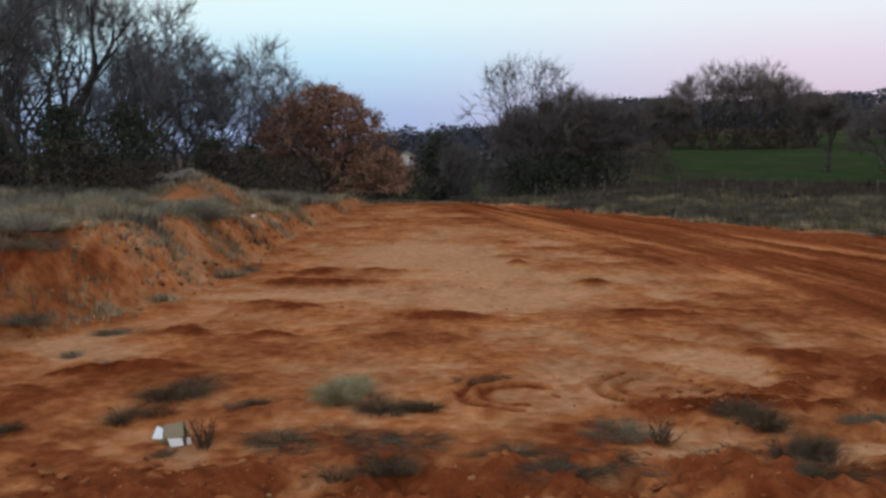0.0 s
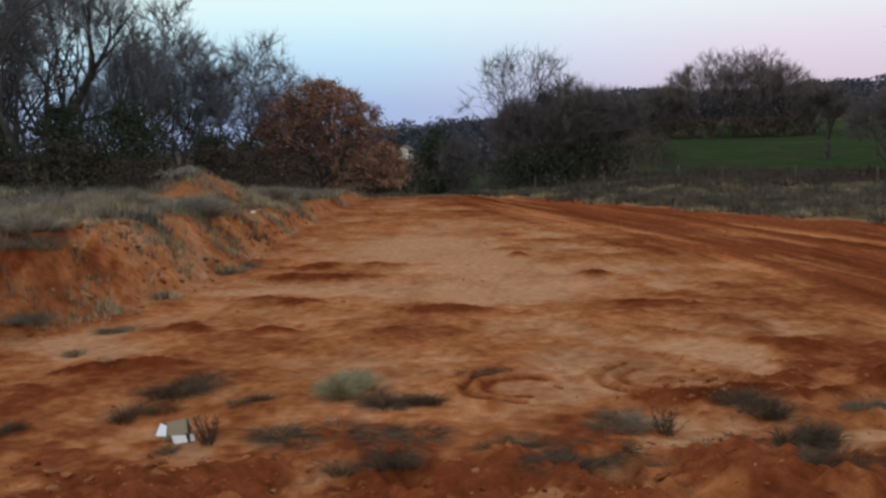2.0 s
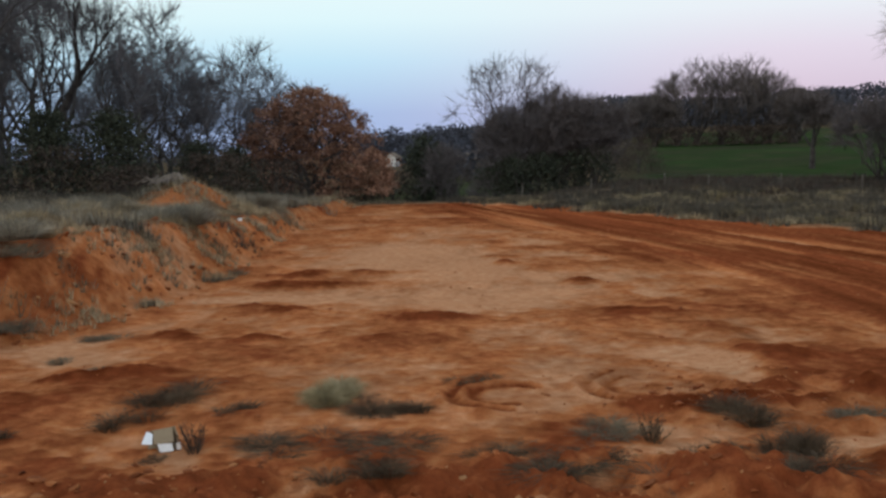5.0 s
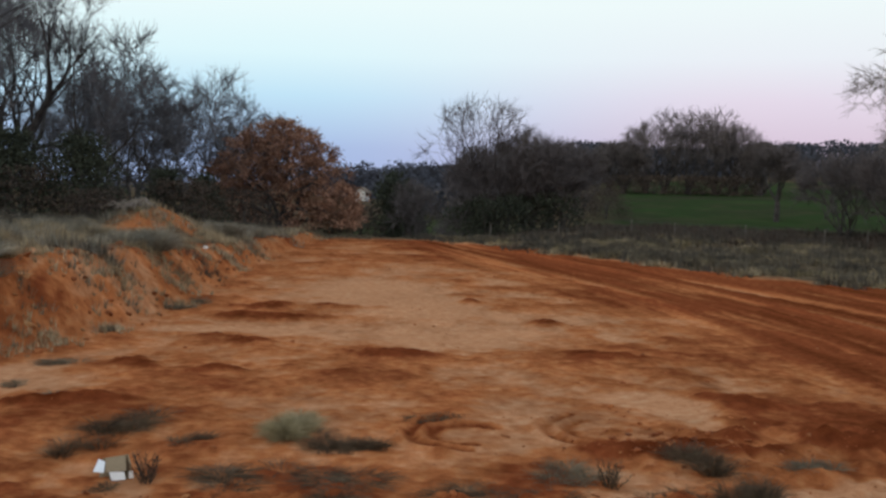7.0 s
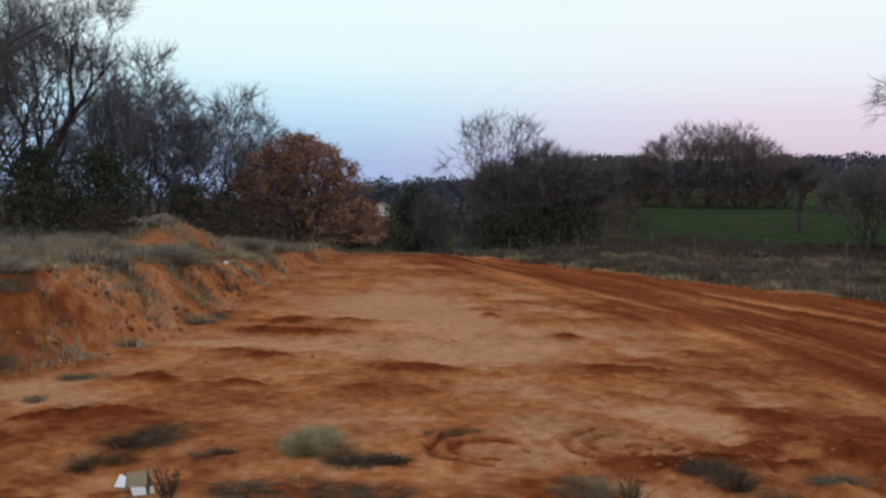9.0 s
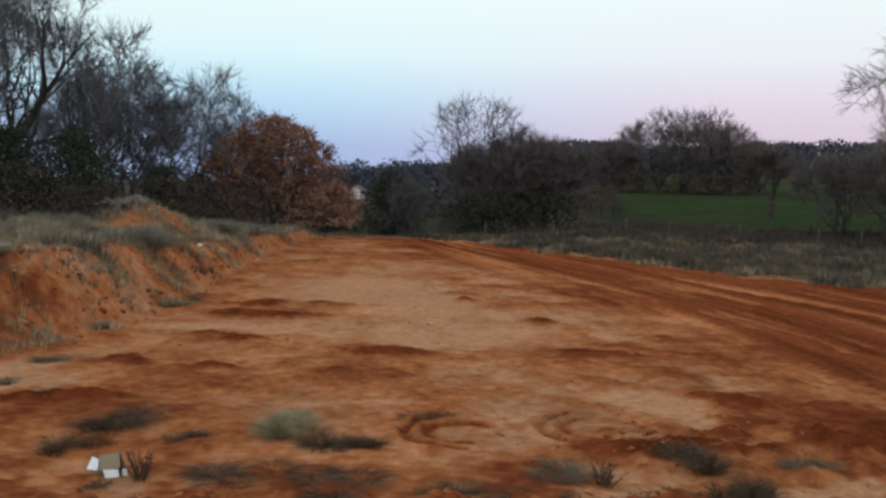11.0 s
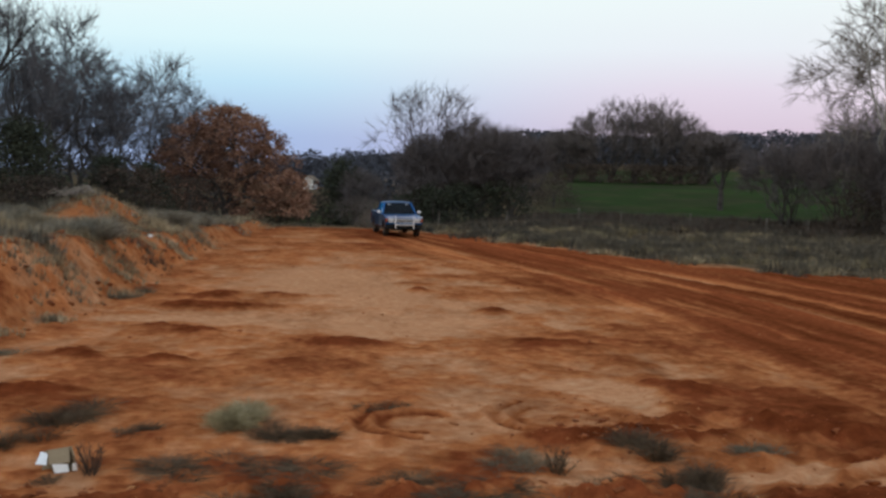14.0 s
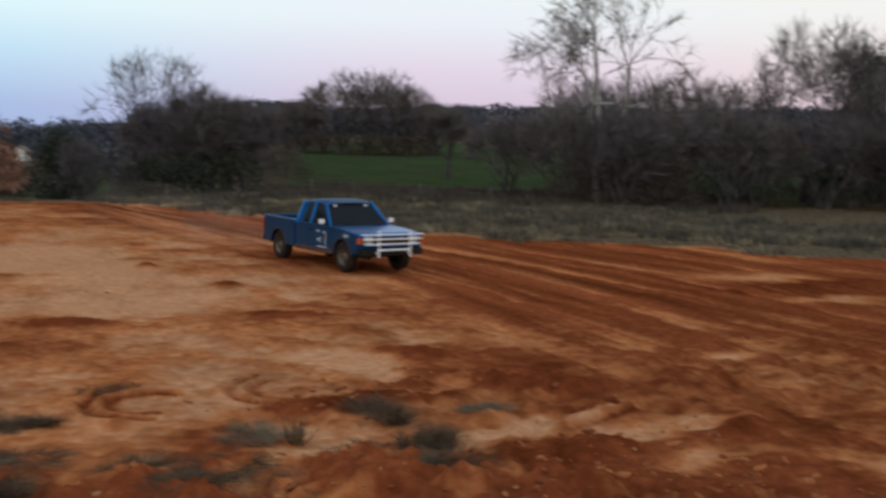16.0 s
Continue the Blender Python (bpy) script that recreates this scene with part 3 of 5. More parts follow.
def bare_tree(seed, high, label, group, wide=6.0, trunk=0.16, bark=None, twig=None, name="bare_tree", twig_r=0.011, spray=5, spray_long=0.8, **shape):
    """A leafless tree: forking limbs, each tip ending in a spray of fine twigs."""
    rng = random.Random(seed)
    bars, tips = grow(rng, high, wide, trunk, **shape)
    k = min(1.25, high / max(p.z for p, d in tips))
    bars, tips = [([p * k for p in pts], rad, level) for pts, rad, level in bars], [(p * k, d) for p, d in tips]
    wood_, fine = Limbs(), Limbs()
    for pts, rad, level in bars:
        if rad[0] > 0.03:
            wood_.bar(pts, [max(r, twig_r) for r in rad], 7 if level == 0 else 5 if level < 3 else 4)
        else:
            fine.bar(pts, [max(r, twig_r) for r in rad], 3)
    for p, d in tips:
        for i in range(spray):
            e = (d + Vector((rng.gauss(0, 0.55), rng.gauss(0, 0.55), rng.gauss(0.05, 0.5)))).normalized()
            l = spray_long * rng.uniform(0.5, 1.2)
            m = p + e * l * 0.5
            t = m + (e + Vector((rng.gauss(0, 0.3), rng.gauss(0, 0.3), rng.gauss(0.1, 0.3)))).normalized() * l * 0.5
            fine.bar([p - d * rng.uniform(0, 0.4), m, t], [twig_r * 0.8, twig_r * 0.65, twig_r * 0.35], 3)
    root = new(name)
    wood_.object("trunk", bark or BARK, root, smooth=True)
    fine.object("crown", twig or TWIG, root, "leafless crown of fine twigs")
    return tagged(root, label, "tree", group)


def place(ob, x, y, turn=0.0, sink=0.1):
    ob.matrix_basis = pose(x, y, height(x, y) - sink, 0, 0, turn)
    return ob


def wood(kinds, spots, seed):
    """Stands the given trees at the spots, copying each kind after its first use."""
    rng, used = random.Random(seed), set()
    for i, (x, y) in enumerate(spots):
        t = kinds[i % len(kinds)]
        if t not in used:
            used.add(t)
            place(t, x, y, rng.uniform(0, 360))
        else:
            copy_thing(t, pose(x, y, height(x, y) - 0.1, 0, 0, rng.uniform(0, 360)))


# bare wood behind the bank
tall = [bare_tree(100 + i, h, "tall leafless grey hardwood at the edge of the wood", "wood behind the bank", wide=w, trunk=0.21, clear=c, twig_r=0.013, spray=3, fork=0.5)
        for i, (h, w, c) in enumerate(((12.5, 8.0, 0.26), (13.5, 8.6, 0.3), (11.0, 7.4, 0.22), (12.8, 7.0, 0.3)))]
low = [bare_tree(120 + i, h, "slender leafless grey tree in the wood", "wood behind the bank", wide=w, trunk=0.13, clear=0.24, twig_r=0.014, spray=4, fork=0.5, depth=7)
       for i, (h, w) in enumerate(((9.0, 4.8), (9.8, 5.2), (7.6, 4.6)))]
spots = [(-18.6, 44.0), (-22.0, 43), (-19.0, 48.5), (-25, 46), (-20.5, 52), (-23, 53), (-28, 51), (-21.5, 57), (-30, 45), (-26, 60), (-33, 55), (-24, 64), (-27, 47.5), (-22.5, 48)]
wood(tall, spots, 1)
spots = [(-15.6, 47), (-14.2, 50), (-13.0, 55), (-14.9, 57), (-12.0, 62), (-14.0, 65), (-11.2, 68), (-13.2, 71), (-16.0, 66), (-10.0, 75), (-18.5, 69), (-13.4, 78), (-16.9, 76), (-22, 70), (-10.9, 82), (-17, 52.5), (-16.2, 61), (-18.3, 59), (-17.4, 45.5), (-20.3, 45.2), (-24.2, 44.2), (-19, 63)]
spots += [(-20.5, 66), (-24.5, 68), (-27.5, 66), (-30, 62), (-25.5, 73), (-21, 75), (-18.8, 80), (-15.2, 84), (-30.5, 71), (-28, 78), (-23.5, 82), (-33.5, 66), (-26.5, 56.5), (-29.8, 56), (-12.8, 88), (-19.6, 46.8), (-21, 49.5), (-23, 46.5), (-22.2, 51.5), (-25.2, 50)]
wood(low, spots, 2)
leaning = bare_tree(131, 12.6, "leafless tree leaning out over the wood's edge", "wood behind the bank", wide=4.2, trunk=0.17, lean=0.5, clear=0.5, fork=0.4, depth=7)
place(leaning, -20.3, 48.5, 0)


# russet oak
def oak_tree(x, y, high, wide):
    """Limbs carry ragged sprays of dead leaves, thickest towards the rim, with gaps between the boughs."""
    rng = random.Random(77)
    bars, tips = grow(rng, high, wide, 0.28, clear=0.10, stems=3, depth=6, fork=0.62, up=0.0, low=0.12)
    wood_, leaves = Limbs(), Limbs()
    for pts, rad, level in bars:
        wood_.bar(pts, [max(r, 0.012) for r in rad], 6 if level < 2 else 3)
    boughs, lobed = [p for p, d in tips], []
    lobes = [(-2.6, 5.0, 1.5), (-1.2, 6.2, 1.2), (0.1, 6.4, 1.0), (1.5, 5.9, 1.0), (2.6, 5.0, 1.2), (3.6, 3.6, 1.3), (4.5, 2.2, 1.2), (4.9, 1.1, 0.9), (-3.6, 3.7, 1.5), (-4.4, 2.2, 1.3), (-4.6, 1.0, 1.0), (-2.6, 1.0, 1.2), (0.6, 1.0, 1.3), (2.9, 1.1, 1.2), (0.3, 3.8, 2.0), (-1.4, 3.0, 1.7), (2.0, 2.8, 1.6)]
    for c in range(470):
        lx, lz, lr = rng.choice(lobes)
        v = Vector((rng.gauss(0, 1), rng.gauss(0, 1), rng.gauss(0, 1))).normalized() * lr * rng.uniform(0.55, 1.0)
        lobed.append(Vector(((lx + v.x) * 0.88, rng.gauss(0, 1.5) + v.y, lz + v.z * 0.8)))
    rng.shuffle(boughs)
    for c in boughs[:170] + lobed:
        c.z = max(c.z, 0.45)
        a = rng.uniform(0, 6.28)
        run = Vector((math.cos(a), math.sin(a), rng.uniform(-0.25, 0.35))) * rng.uniform(0.3, 0.7)
        for i in range(58):
            f = rng.uniform(-1, 1)
            leaves.leaf(c + run * f + Vector((rng.gauss(0, 0.16), rng.gauss(0, 0.16), rng.gauss(0, 0.13))), rng.uniform(0.10, 0.19), rng)
    root = new("oak_tree")
    wood_.object("trunk", BARK, root, smooth=True)
    leaves.object("crown", OAK_LEAF, root, "dense crown of dead russet leaves")
    tagged(root, "broad oak holding its dead russet-brown leaves", "tree")
    place(root, x, y, 0)


oak_tree(-7.6, 63, 7.2, 8.4)


def leafy_bush(seed, high, wide, label, material, category="bush", name="bush", leaf=0.16, count=1500, cone=0.0, group=""):
    """A dense bush or small evergreen: stems inside, many small leaves in clumps outside."""
    rng = random.Random(seed)
    leaves = Limbs()
    root = new(name)
    for i in range(4):
        stems = Limbs()
        a, r = rng.uniform(0, 6.28), rng.uniform(0.1, 0.4) * wide
        stems.bar([Vector((0, 0, -0.2)), Vector((math.cos(a) * r * 0.4, math.sin(a) * r * 0.4, high * 0.4)), Vector((math.cos(a) * r, math.sin(a) * r, high * rng.uniform(0.6, 0.95) * (1 - cone * r / wide)))], [0.05, 0.03, 0.01], 4)
        stems.object("stem", BARK, root)
    per = 22
    for c in range(count // per):
        h = rng.random() ** 0.8
        rim = (1 - h) ** 0.8 if cone else math.sqrt(max(0.0, 1 - (h * 1.02 - 0.15) ** 2 if h > 0.15 else 1))
        a, r = rng.uniform(0, 6.28), rim * wide * 0.5 * math.sqrt(rng.uniform(0.25, 1.05))
        p = Vector((math.cos(a) * r, math.sin(a) * r, 0.1 + h * high))
        for i in range(per):
            leaves.leaf(p + Vector((rng.gauss(0, 0.10 * wide), rng.gauss(0, 0.10 * wide), rng.gauss(0, 0.05 * high))), leaf * rng.uniform(0.6, 1.4), rng)
    leaves.object("foliage", material, root)
    return tagged(root, label, category, group)


# dark evergreens and brown brush along the foot of the wood
cedars = [leafy_bush(200, 3.6, 4.4, "dark green red-cedar at the foot of the wood", CEDAR_LEAF, "tree", "cedar_tree", 0.13, 6500, 1.0, "cedars"),
          leafy_bush(201, 2.6, 3.0, "low dark green cedar among leafless trees", CEDAR_LEAF, "tree", "cedar_tree", 0.12, 5500, 0.6, "cedars")]
wood(cedars, [(-13.5, 42.5), (-19.0, 41.0), (-16.2, 42.0), (-21.5, 39.5), (-23.5, 42.0), (-11.2, 47.5), (-25.5, 38.5), (-10.5, 53)], 3)
brush = [leafy_bush(210, 1.5, 2.6, "brown leafy brush at the wood's edge", BRUSH_LEAF, "bush", "brush", 0.09, 3600, 0.0, "brush"),
         leafy_bush(211, 2.2, 3.4, "russet scrub bush beside the wood", BRUSH_LEAF, "bush", "brush", 0.10, 4000, 0.0, "brush")]
wood(brush, [(-12.6, 41.0), (-15.6, 41.5), (-18.4, 40.0), (-10.1, 46.0), (-21.8, 38.5), (-9.0, 57), (-14.2, 47.5), (-23.5, 44), (-4.6, 64), (-2.9, 66)], 4)

# trees beyond the crest, straight ahead
mid = [bare_tree(304, 10.3, "leafless spreading tree beyond the crest", "trees beyond the crest", wide=8.4, trunk=0.22, clear=0.16, stems=3, depth=6, fork=0.55, twig=DARK_TWIG, twig_r=0.013, spray=3),
       bare_tree(301, 8.2, "leafless thicket tree with dense twigs beyond the crest", "trees beyond the crest", wide=5.6, trunk=0.13, clear=0.12, stems=3, depth=7, twig=DARK_TWIG, twig_r=0.018),
       bare_tree(302, 6.2, "low leafless thicket tree beyond the crest", "trees beyond the crest", wide=5.2, trunk=0.10, clear=0.1, stems=4, depth=6, twig=DARK_TWIG, twig_r=0.018)]
place(mid[0], 5.4, 70.5, 40)
place(mid[1], 9.0, 72.5, 10)
place(mid[2], 7.2, 69.0, 80)
for k, x, y, a in ((1, 6.6, 73, 200), (2, 10.6, 71.5, 130), (2, 9.6, 67, 300), (1, 0.8, 92, 90), (2, 5.6, 84, 170), (2, 5.2, 67.5, 210), (2, 7.6, 75, 250), (2, 8.6, 70.5, 60), (2, 11, 68, 185)):
    copy_thing(mid[k], pose(x, y, height(x, y) - 0.1, 0, 0, a))
place(leafy_bush(220, 8.7, 6.0, "dark green cedar beyond the crest", CEDAR_LEAF, "tree", "cedar_tree", 0.3, 4200, 0.5), -0.9, 95)
place(leafy_bush(221, 7.4, 5.4, "dark green cedar in the valley", CEDAR_LEAF, "tree", "cedar_tree", 0.3, 3600, 0.6), 0.5, 99)
base_bush = leafy_bush(222, 2.8, 3.2, "low dark evergreen bush at the foot of a bare tree", CEDAR_LEAF, "bush", "bush", 0.15, 1500, 0.0, "low bushes")
place(base_bush, 4.0, 66)
for x, y in ((6.9, 65.5), (8.6, 66.5), (5.5, 64.8), (10.6, 66), (-2.0, 88), (1.4, 84)):
    copy_thing(base_bush, pose(x, y, height(x, y) - 0.1, 0, 0, x * 40))

# round group of trees on the pasture
dome = [bare_tree(320 + i, h, "leafless pasture tree in a dense round group", "round group on the pasture", wide=w, trunk=0.26, clear=0.08, stems=4, depth=6, fork=0.42, up=0.05, twig=WARM_TWIG, twig_r=0.024, spray=3, spray_long=1.1)
        for i, (h, w) in enumerate(((12.2, 9.5), (10.6, 8.5), (7.4, 6.6)))]
for i, (dx, dy, k) in enumerate(((0.5, 0, 0), (-5.2, 0.5, 1), (-8.8, -1, 2), (4.2, 0, 0), (-2.6, 1, 0), (7.0, 1, 1), (9.6, -1, 2), (-10.2, 1, 2), (10.6, 1, 2))):
    x, y = 41 + dx, 144.3 - dx * 0.28 + dy
    if i < 3:
        place(dome[k], x, y, 40 * i)
    else:
        copy_thing(dome[k], pose(x, y, height(x, y) - 0.1, 0, 0, 83.0 * i % 360))
dome_brush = leafy_bush(230, 2.6, 6.0, "brown undergrowth beneath the round group of trees", BRUSH_LEAF, "bush", "undergrowth", 0.2, 2000, 0.0, "undergrowth")
place(dome_brush, 36, 143)
for x, y in ((41, 141), (46, 140), (32.5, 146), (49, 142), (43.5, 143)):
    copy_thing(dome_brush, pose(x, y, height(x, y) - 0.1, 0, 0, x * 31))

# lone stub tree in the pasture, pale sycamore and the thicket beyond the lot
stub = bare_tree(340, 6.2, "small bare tree with dense grey twigs in the pasture", "", wide=5.4, trunk=0.26, clear=0.3, depth=7, twig=DARK_TWIG, twig_r=0.02, spray=6)
place(stub, 31.2, 82.3, 10)
syc = bare_tree(353, 13.6, "tall pale-barked sycamore with bare spreading limbs", "", wide=11.6, trunk=0.27, clear=0.30, depth=9, fork=0.60, up=0.0, bark=PALE_BARK, twig=PALE_TWIG, twig_r=0.014, name="sycamore_tree", spray=4)
place(syc, 29.3, 52.3, 100)
thick = [bare_tree(360, 7.9, "leafless thicket tree beside the lot", "thicket beside the lot", wide=5.6, trunk=0.13, clear=0.14, stems=3, depth=6, twig=WARM_TWIG, twig_r=0.015, spray=4),
         bare_tree(361, 11.2, "taller leafless tree rising from the thicket", "thicket beside the lot", wide=7.0, trunk=0.18, clear=0.14, stems=3, depth=7, twig=DARK_TWIG, twig_r=0.013, spray=4),
         bare_tree(362, 5.4, "low leafless thicket tree beside the lot", "thicket beside the lot", wide=5.0, trunk=0.10, clear=0.1, stems=4, depth=5, twig=DARK_TWIG, twig_r=0.015, spray=5)]
spots = [(34.5, 50.5, 0), (42.4, 49.3, 1), (37.5, 48, 2), (39.5, 52, 0), (31.8, 55, 2), (33.5, 55.5, 0), (44.5, 52, 1), (46, 46.5, 0), (40.5, 46, 2), (48.5, 50, 1), (36.0, 56, 0), (41.5, 57, 0), (50, 44, 0), (52, 52, 1), (45, 43.5, 2), (32, 60, 0), (35, 62, 0), (54, 46, 0), (50, 39, 1), (54, 40, 0), (31.5, 49.5, 2), (29.0, 48.8, 2), (27.4, 53.5, 2), (25.8, 57.5, 2), (30.2, 51.0, 2), (34.8, 47, 2), (43.3, 46.8, 2), (47.8, 42, 2)]
first_use = set()
for i, (x, y, k) in enumerate(spots):
    if k in first_use:
        copy_thing(thick[k], pose(x, y, height(x, y) - 0.1, 0, 0, i * 67))
    else:
        first_use.add(k)
        place(thick[k], x, y, i * 67)
pine = leafy_bush(240, 10.0, 5.0, "tall dark evergreen behind the thicket", CEDAR_LEAF, "tree", "evergreen_tree", 0.34, 4200, 0.7, "evergreens")
place(pine, 55.5, 58.5)
copy_thing(pine, pose(60, 54, height(60, 54), 0, 0, 90))
under = leafy_bush(241, 2.4, 4.0, "dark brown undergrowth in the thicket", BRUSH_LEAF, "bush", "undergrowth", 0.09, 4200, 0.0, "undergrowth")
place(under, 38, 51)
for x, y in ((34, 53), (42, 50), (46, 48.5), (50, 46), (31, 56), (33.5, 59), (52.5, 43), (44, 55), (38, 57), (29.6, 49.8), (27.8, 51.6), (31.6, 48.6), (17.2, 84), (19.0, 96), (16.0, 90), (48, 53), (56, 48)):
    copy_thing(under, pose(x, y, height(x, y) - 0.1, 0, 0, x * 53))


def far_wood(name, label, spots, material, seed, size):
    """Far woods as one body of many crowns, each a heap of leaf scraps."""
    rng = random.Random(seed)
    body = Limbs()
    zs = heights([s[0] for s in spots], [s[1] for s in spots])
    for (x, y, h), z in zip(spots, zs):
        wide = h * rng.uniform(1.2, 1.8)
        for i in range(170):
            t = rng.random() ** 0.9
            a, r = rng.uniform(0, 6.28), wide * 0.5 * math.sqrt(rng.random() * (1 - t * t * 0.96))
            body.leaf(Vector((x + math.cos(a) * r, y + math.sin(a) * r, z + h * (0.05 + 0.95 * t))), size * rng.uniform(0.5, 1.2), rng)
    ob = body.object(name, material)
    return tagged(ob, label, "woods", kind="stuff")


rng = random.Random(12)
ridge = []
for i in range(560):
    a, r = radians(rng.uniform(11, 62)), rng.uniform(225, 380)
    ridge.append((r * math.sin(a), r * math.cos(a), rng.uniform(6.2, 7.6) + 1.2 * float(smooth_step(0.25, 0.4, a))))
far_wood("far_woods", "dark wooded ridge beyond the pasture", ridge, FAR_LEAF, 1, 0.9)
hedge = []
for i in range(260):
    a, r = radians(rng.uniform(-1, 13)), rng.uniform(170, 330)
    hedge.append((r * math.sin(a), r * math.cos(a), rng.uniform(5, 9)))
for i in range(170):
    a, r = radians(rng.uniform(-32, 1)), rng.uniform(240, 420)
    hedge.append((r * math.sin(a), r * math.cos(a), rng.uniform(6, 10)))
for i in range(60):
    a, r = radians(rng.uniform(-5, 2)), rng.uniform(228, 262)
    hedge.append((r * math.sin(a), r * math.cos(a), rng.uniform(4.5, 6.5)))
far_wood("far_woods", "haze-tinted line of leafless woods across the valley", hedge, FAR_LEAF, 2, 0.85)


# ---- buildings across the valley ----
def cottage(x, y, turn, long, deep, wall_high, roof_high, label, wall_mat, sink=0.0):
    root = new("house")
    bm = bmesh.new()
    prism(bm, [(-deep / 2, -1), (deep / 2, -1), (deep / 2, wall_high), (0, wall_high + roof_high - 0.1), (-deep / 2, wall_high)], -long / 2, long / 2)
    part("wall", bm, wall_mat, root)
    bm = bmesh.new()
    o, e = 0.4, roof_high / (deep / 2)
    prism(bm, [(-deep / 2 - o, wall_high - o * e), (0, wall_high + roof_high), (deep / 2 + o, wall_high - o * e), (deep / 2 + o, wall_high - o * e + 0.2), (0, wall_high + roof_high + 0.22), (-deep / 2 - o, wall_high - o * e + 0.2)], -long / 2 - o, long / 2 + o)
    part("roof", bm, ROOF, root)
    for i in range(3):
        bm = bmesh.new()
        cx = -long / 2 + long * (i + 0.5) / 3
        box(bm, (cx - 0.5, -deep / 2 - 0.06, 0.9), (cx + 0.5, -deep / 2 + 0.04, 2.1))
        part("window", bm, WINDOW, root)
    tagged(root, label, "house")
    root.matrix_basis = pose(x, y, height(x, y) - sink, 0, 0, turn)


cottage(-9.0, 221, 78, 4.2, 2.3, 1.9, 0.8, "small white house half hidden by trees across the valley", SIDING)
cottage(7.2, 196, 8, 6.5, 6, 2.2, 1.4, "low tan-roofed house among trees across the valley", ROOF)


# ---- pasture fence ----
def fence():
    root = new("pasture_fence")
    pts = [(5.5, 62.5), (9.5, 60.6), (13.5, 58.5), (15.9, 57.8), (19.2, 55.2), (22.6, 52.6), (24.3, 51.2)]
    tops = []
    for x, y in pts:
        z = height(x, y)
        bm = bmesh.new()
        tube(bm, [(x, y, z - 0.3), (x + 0.02, y, z + 0.5), (x + 0.03, y, z + 0.95)], 0.03, 7)
        part("post", bm, WOOD_POST, root)
        tops.append(Vector((x, y, z)))
    for h in (0.35, 0.6, 0.88):
        bm = bmesh.new()
        for a, b in zip(tops, tops[1:]):
            tube(bm, [a + Vector((0, 0, h)), a.lerp(b, 0.5) + Vector((0, 0, h - 0.03)), b + Vector((0, 0, h))], 0.004, 3)
        part("wire", bm, WIRE, root)
    tagged(root, "old wire fence on weathered wooden posts along the pasture", "fence")


fence()


# ---- grass and weeds of the verges ----
def sward(name, label, material, seed, count, where, tall, wide):
    """Loose tufts of blades; where(rng) gives a place on the ground."""
    rng = random.Random(seed)
    spots = [where(rng) for i in range(count)]
    spots = [s for s in spots if s]
    zs = heights([s[0] for s in spots], [s[1] for s in spots])
    body = Limbs()
    for (x, y), z in zip(spots, zs):
        h = tall * rng.uniform(0.45, 1.25)
        n = 9
        for i in range(n):
            a = rng.uniform(0, 6.28)
            q = Vector((math.cos(a), math.sin(a), 0))
            body.blade(Vector((x, y, z - 0.03)) + q * h * rng.uniform(0, 0.3), h * rng.uniform(0.5, 1.1), q * h * rng.uniform(0.15, 0.6), wide * rng.uniform(0.6, 1.4))
    ob = body.object(name, material)
    return tagged(ob, label, "grass", kind="stuff")


def on_bank_top(rng):
    y = 9 + 50 * rng.random() ** 1.1
    x = np.interp(y, BANK_Y, BANK_X) - np.interp(y, (8, 20, 30, 45), (2.3, 2.0, 1.3, 1.0)) - 20 * rng.random() ** 1.4 + rng.gauss(0, 0.5)
    return (x, y) if value_noise(np.array(x * 0.7), np.array(y * 0.7), 61) > 0.42 else None


def round_centres(where, seed, count, size):
    """Places drawn in towards the hearts of clumps."""
    rng = random.Random(seed)
    hearts = [c for c in (where(rng) for i in range(count)) if c]

    def pick(r):
        cx, cy = r.choice(hearts)
        return cx + r.gauss(0, size), cy + r.gauss(0, size)
    return pick


def on_bank_slope(rng):
    y = rng.uniform(11, 45)
    x = np.interp(y, BANK_Y, BANK_X) - 2.3 * rng.random() ** 0.6
    return (x, y) if value_noise(np.array(x * 1.1), np.array(y * 0.6), 65) > 0.5 else None


def on_right_verge(rng):
    y = rng.uniform(18, 62)
    x = np.interp(y, EDGE_Y, EDGE_X) + 0.5 + 15 * rng.random() ** 1.4 + rng.gauss(0, 0.6)
    return (x, y) if value_noise(np.array(x * 0.5), np.array(y * 0.5), 71) > 0.38 else None


def on_outer_verge(rng):
    y = rng.uniform(24, 50)
    x = np.interp(y, EDGE_Y, EDGE_X) + 5 + 17 * rng.random()
    return (x, y) if x < 0.95 * y + 12 else None


def on_crest(rng):
    return rng.choice((rng.uniform(-5, -1.8), rng.uniform(3.6, 6.5))), rng.uniform(57, 64)


sward("dry_grass", "dry tan grass along the top of the bank", STRAW, 1, 7000, round_centres(on_bank_top, 6, 420, 0.35), 0.30, 0.010)
sward("weeds", "grey-green weeds along the top of the bank", SCRUB, 2, 3000, round_centres(on_bank_top, 3, 230, 0.4), 0.46, 0.010)
sward("weeds", "dark low shrubs of dead weeds on the bank", DARK_WEED, 7, 1300, round_centres(on_bank_top, 8, 90, 0.4), 0.40, 0.010)
sward("dry_grass", "bleached dry grass along the lot's far verge", DRY_GRASS, 3, 6500, round_centres(on_right_verge, 21, 240, 0.4), 0.28, 0.013)
sward("weeds", "dead brown and grey weeds along the lot's far verge", GREY_WEED, 4, 4200, round_centres(on_right_verge, 22, 260, 0.45), 0.32, 0.014)
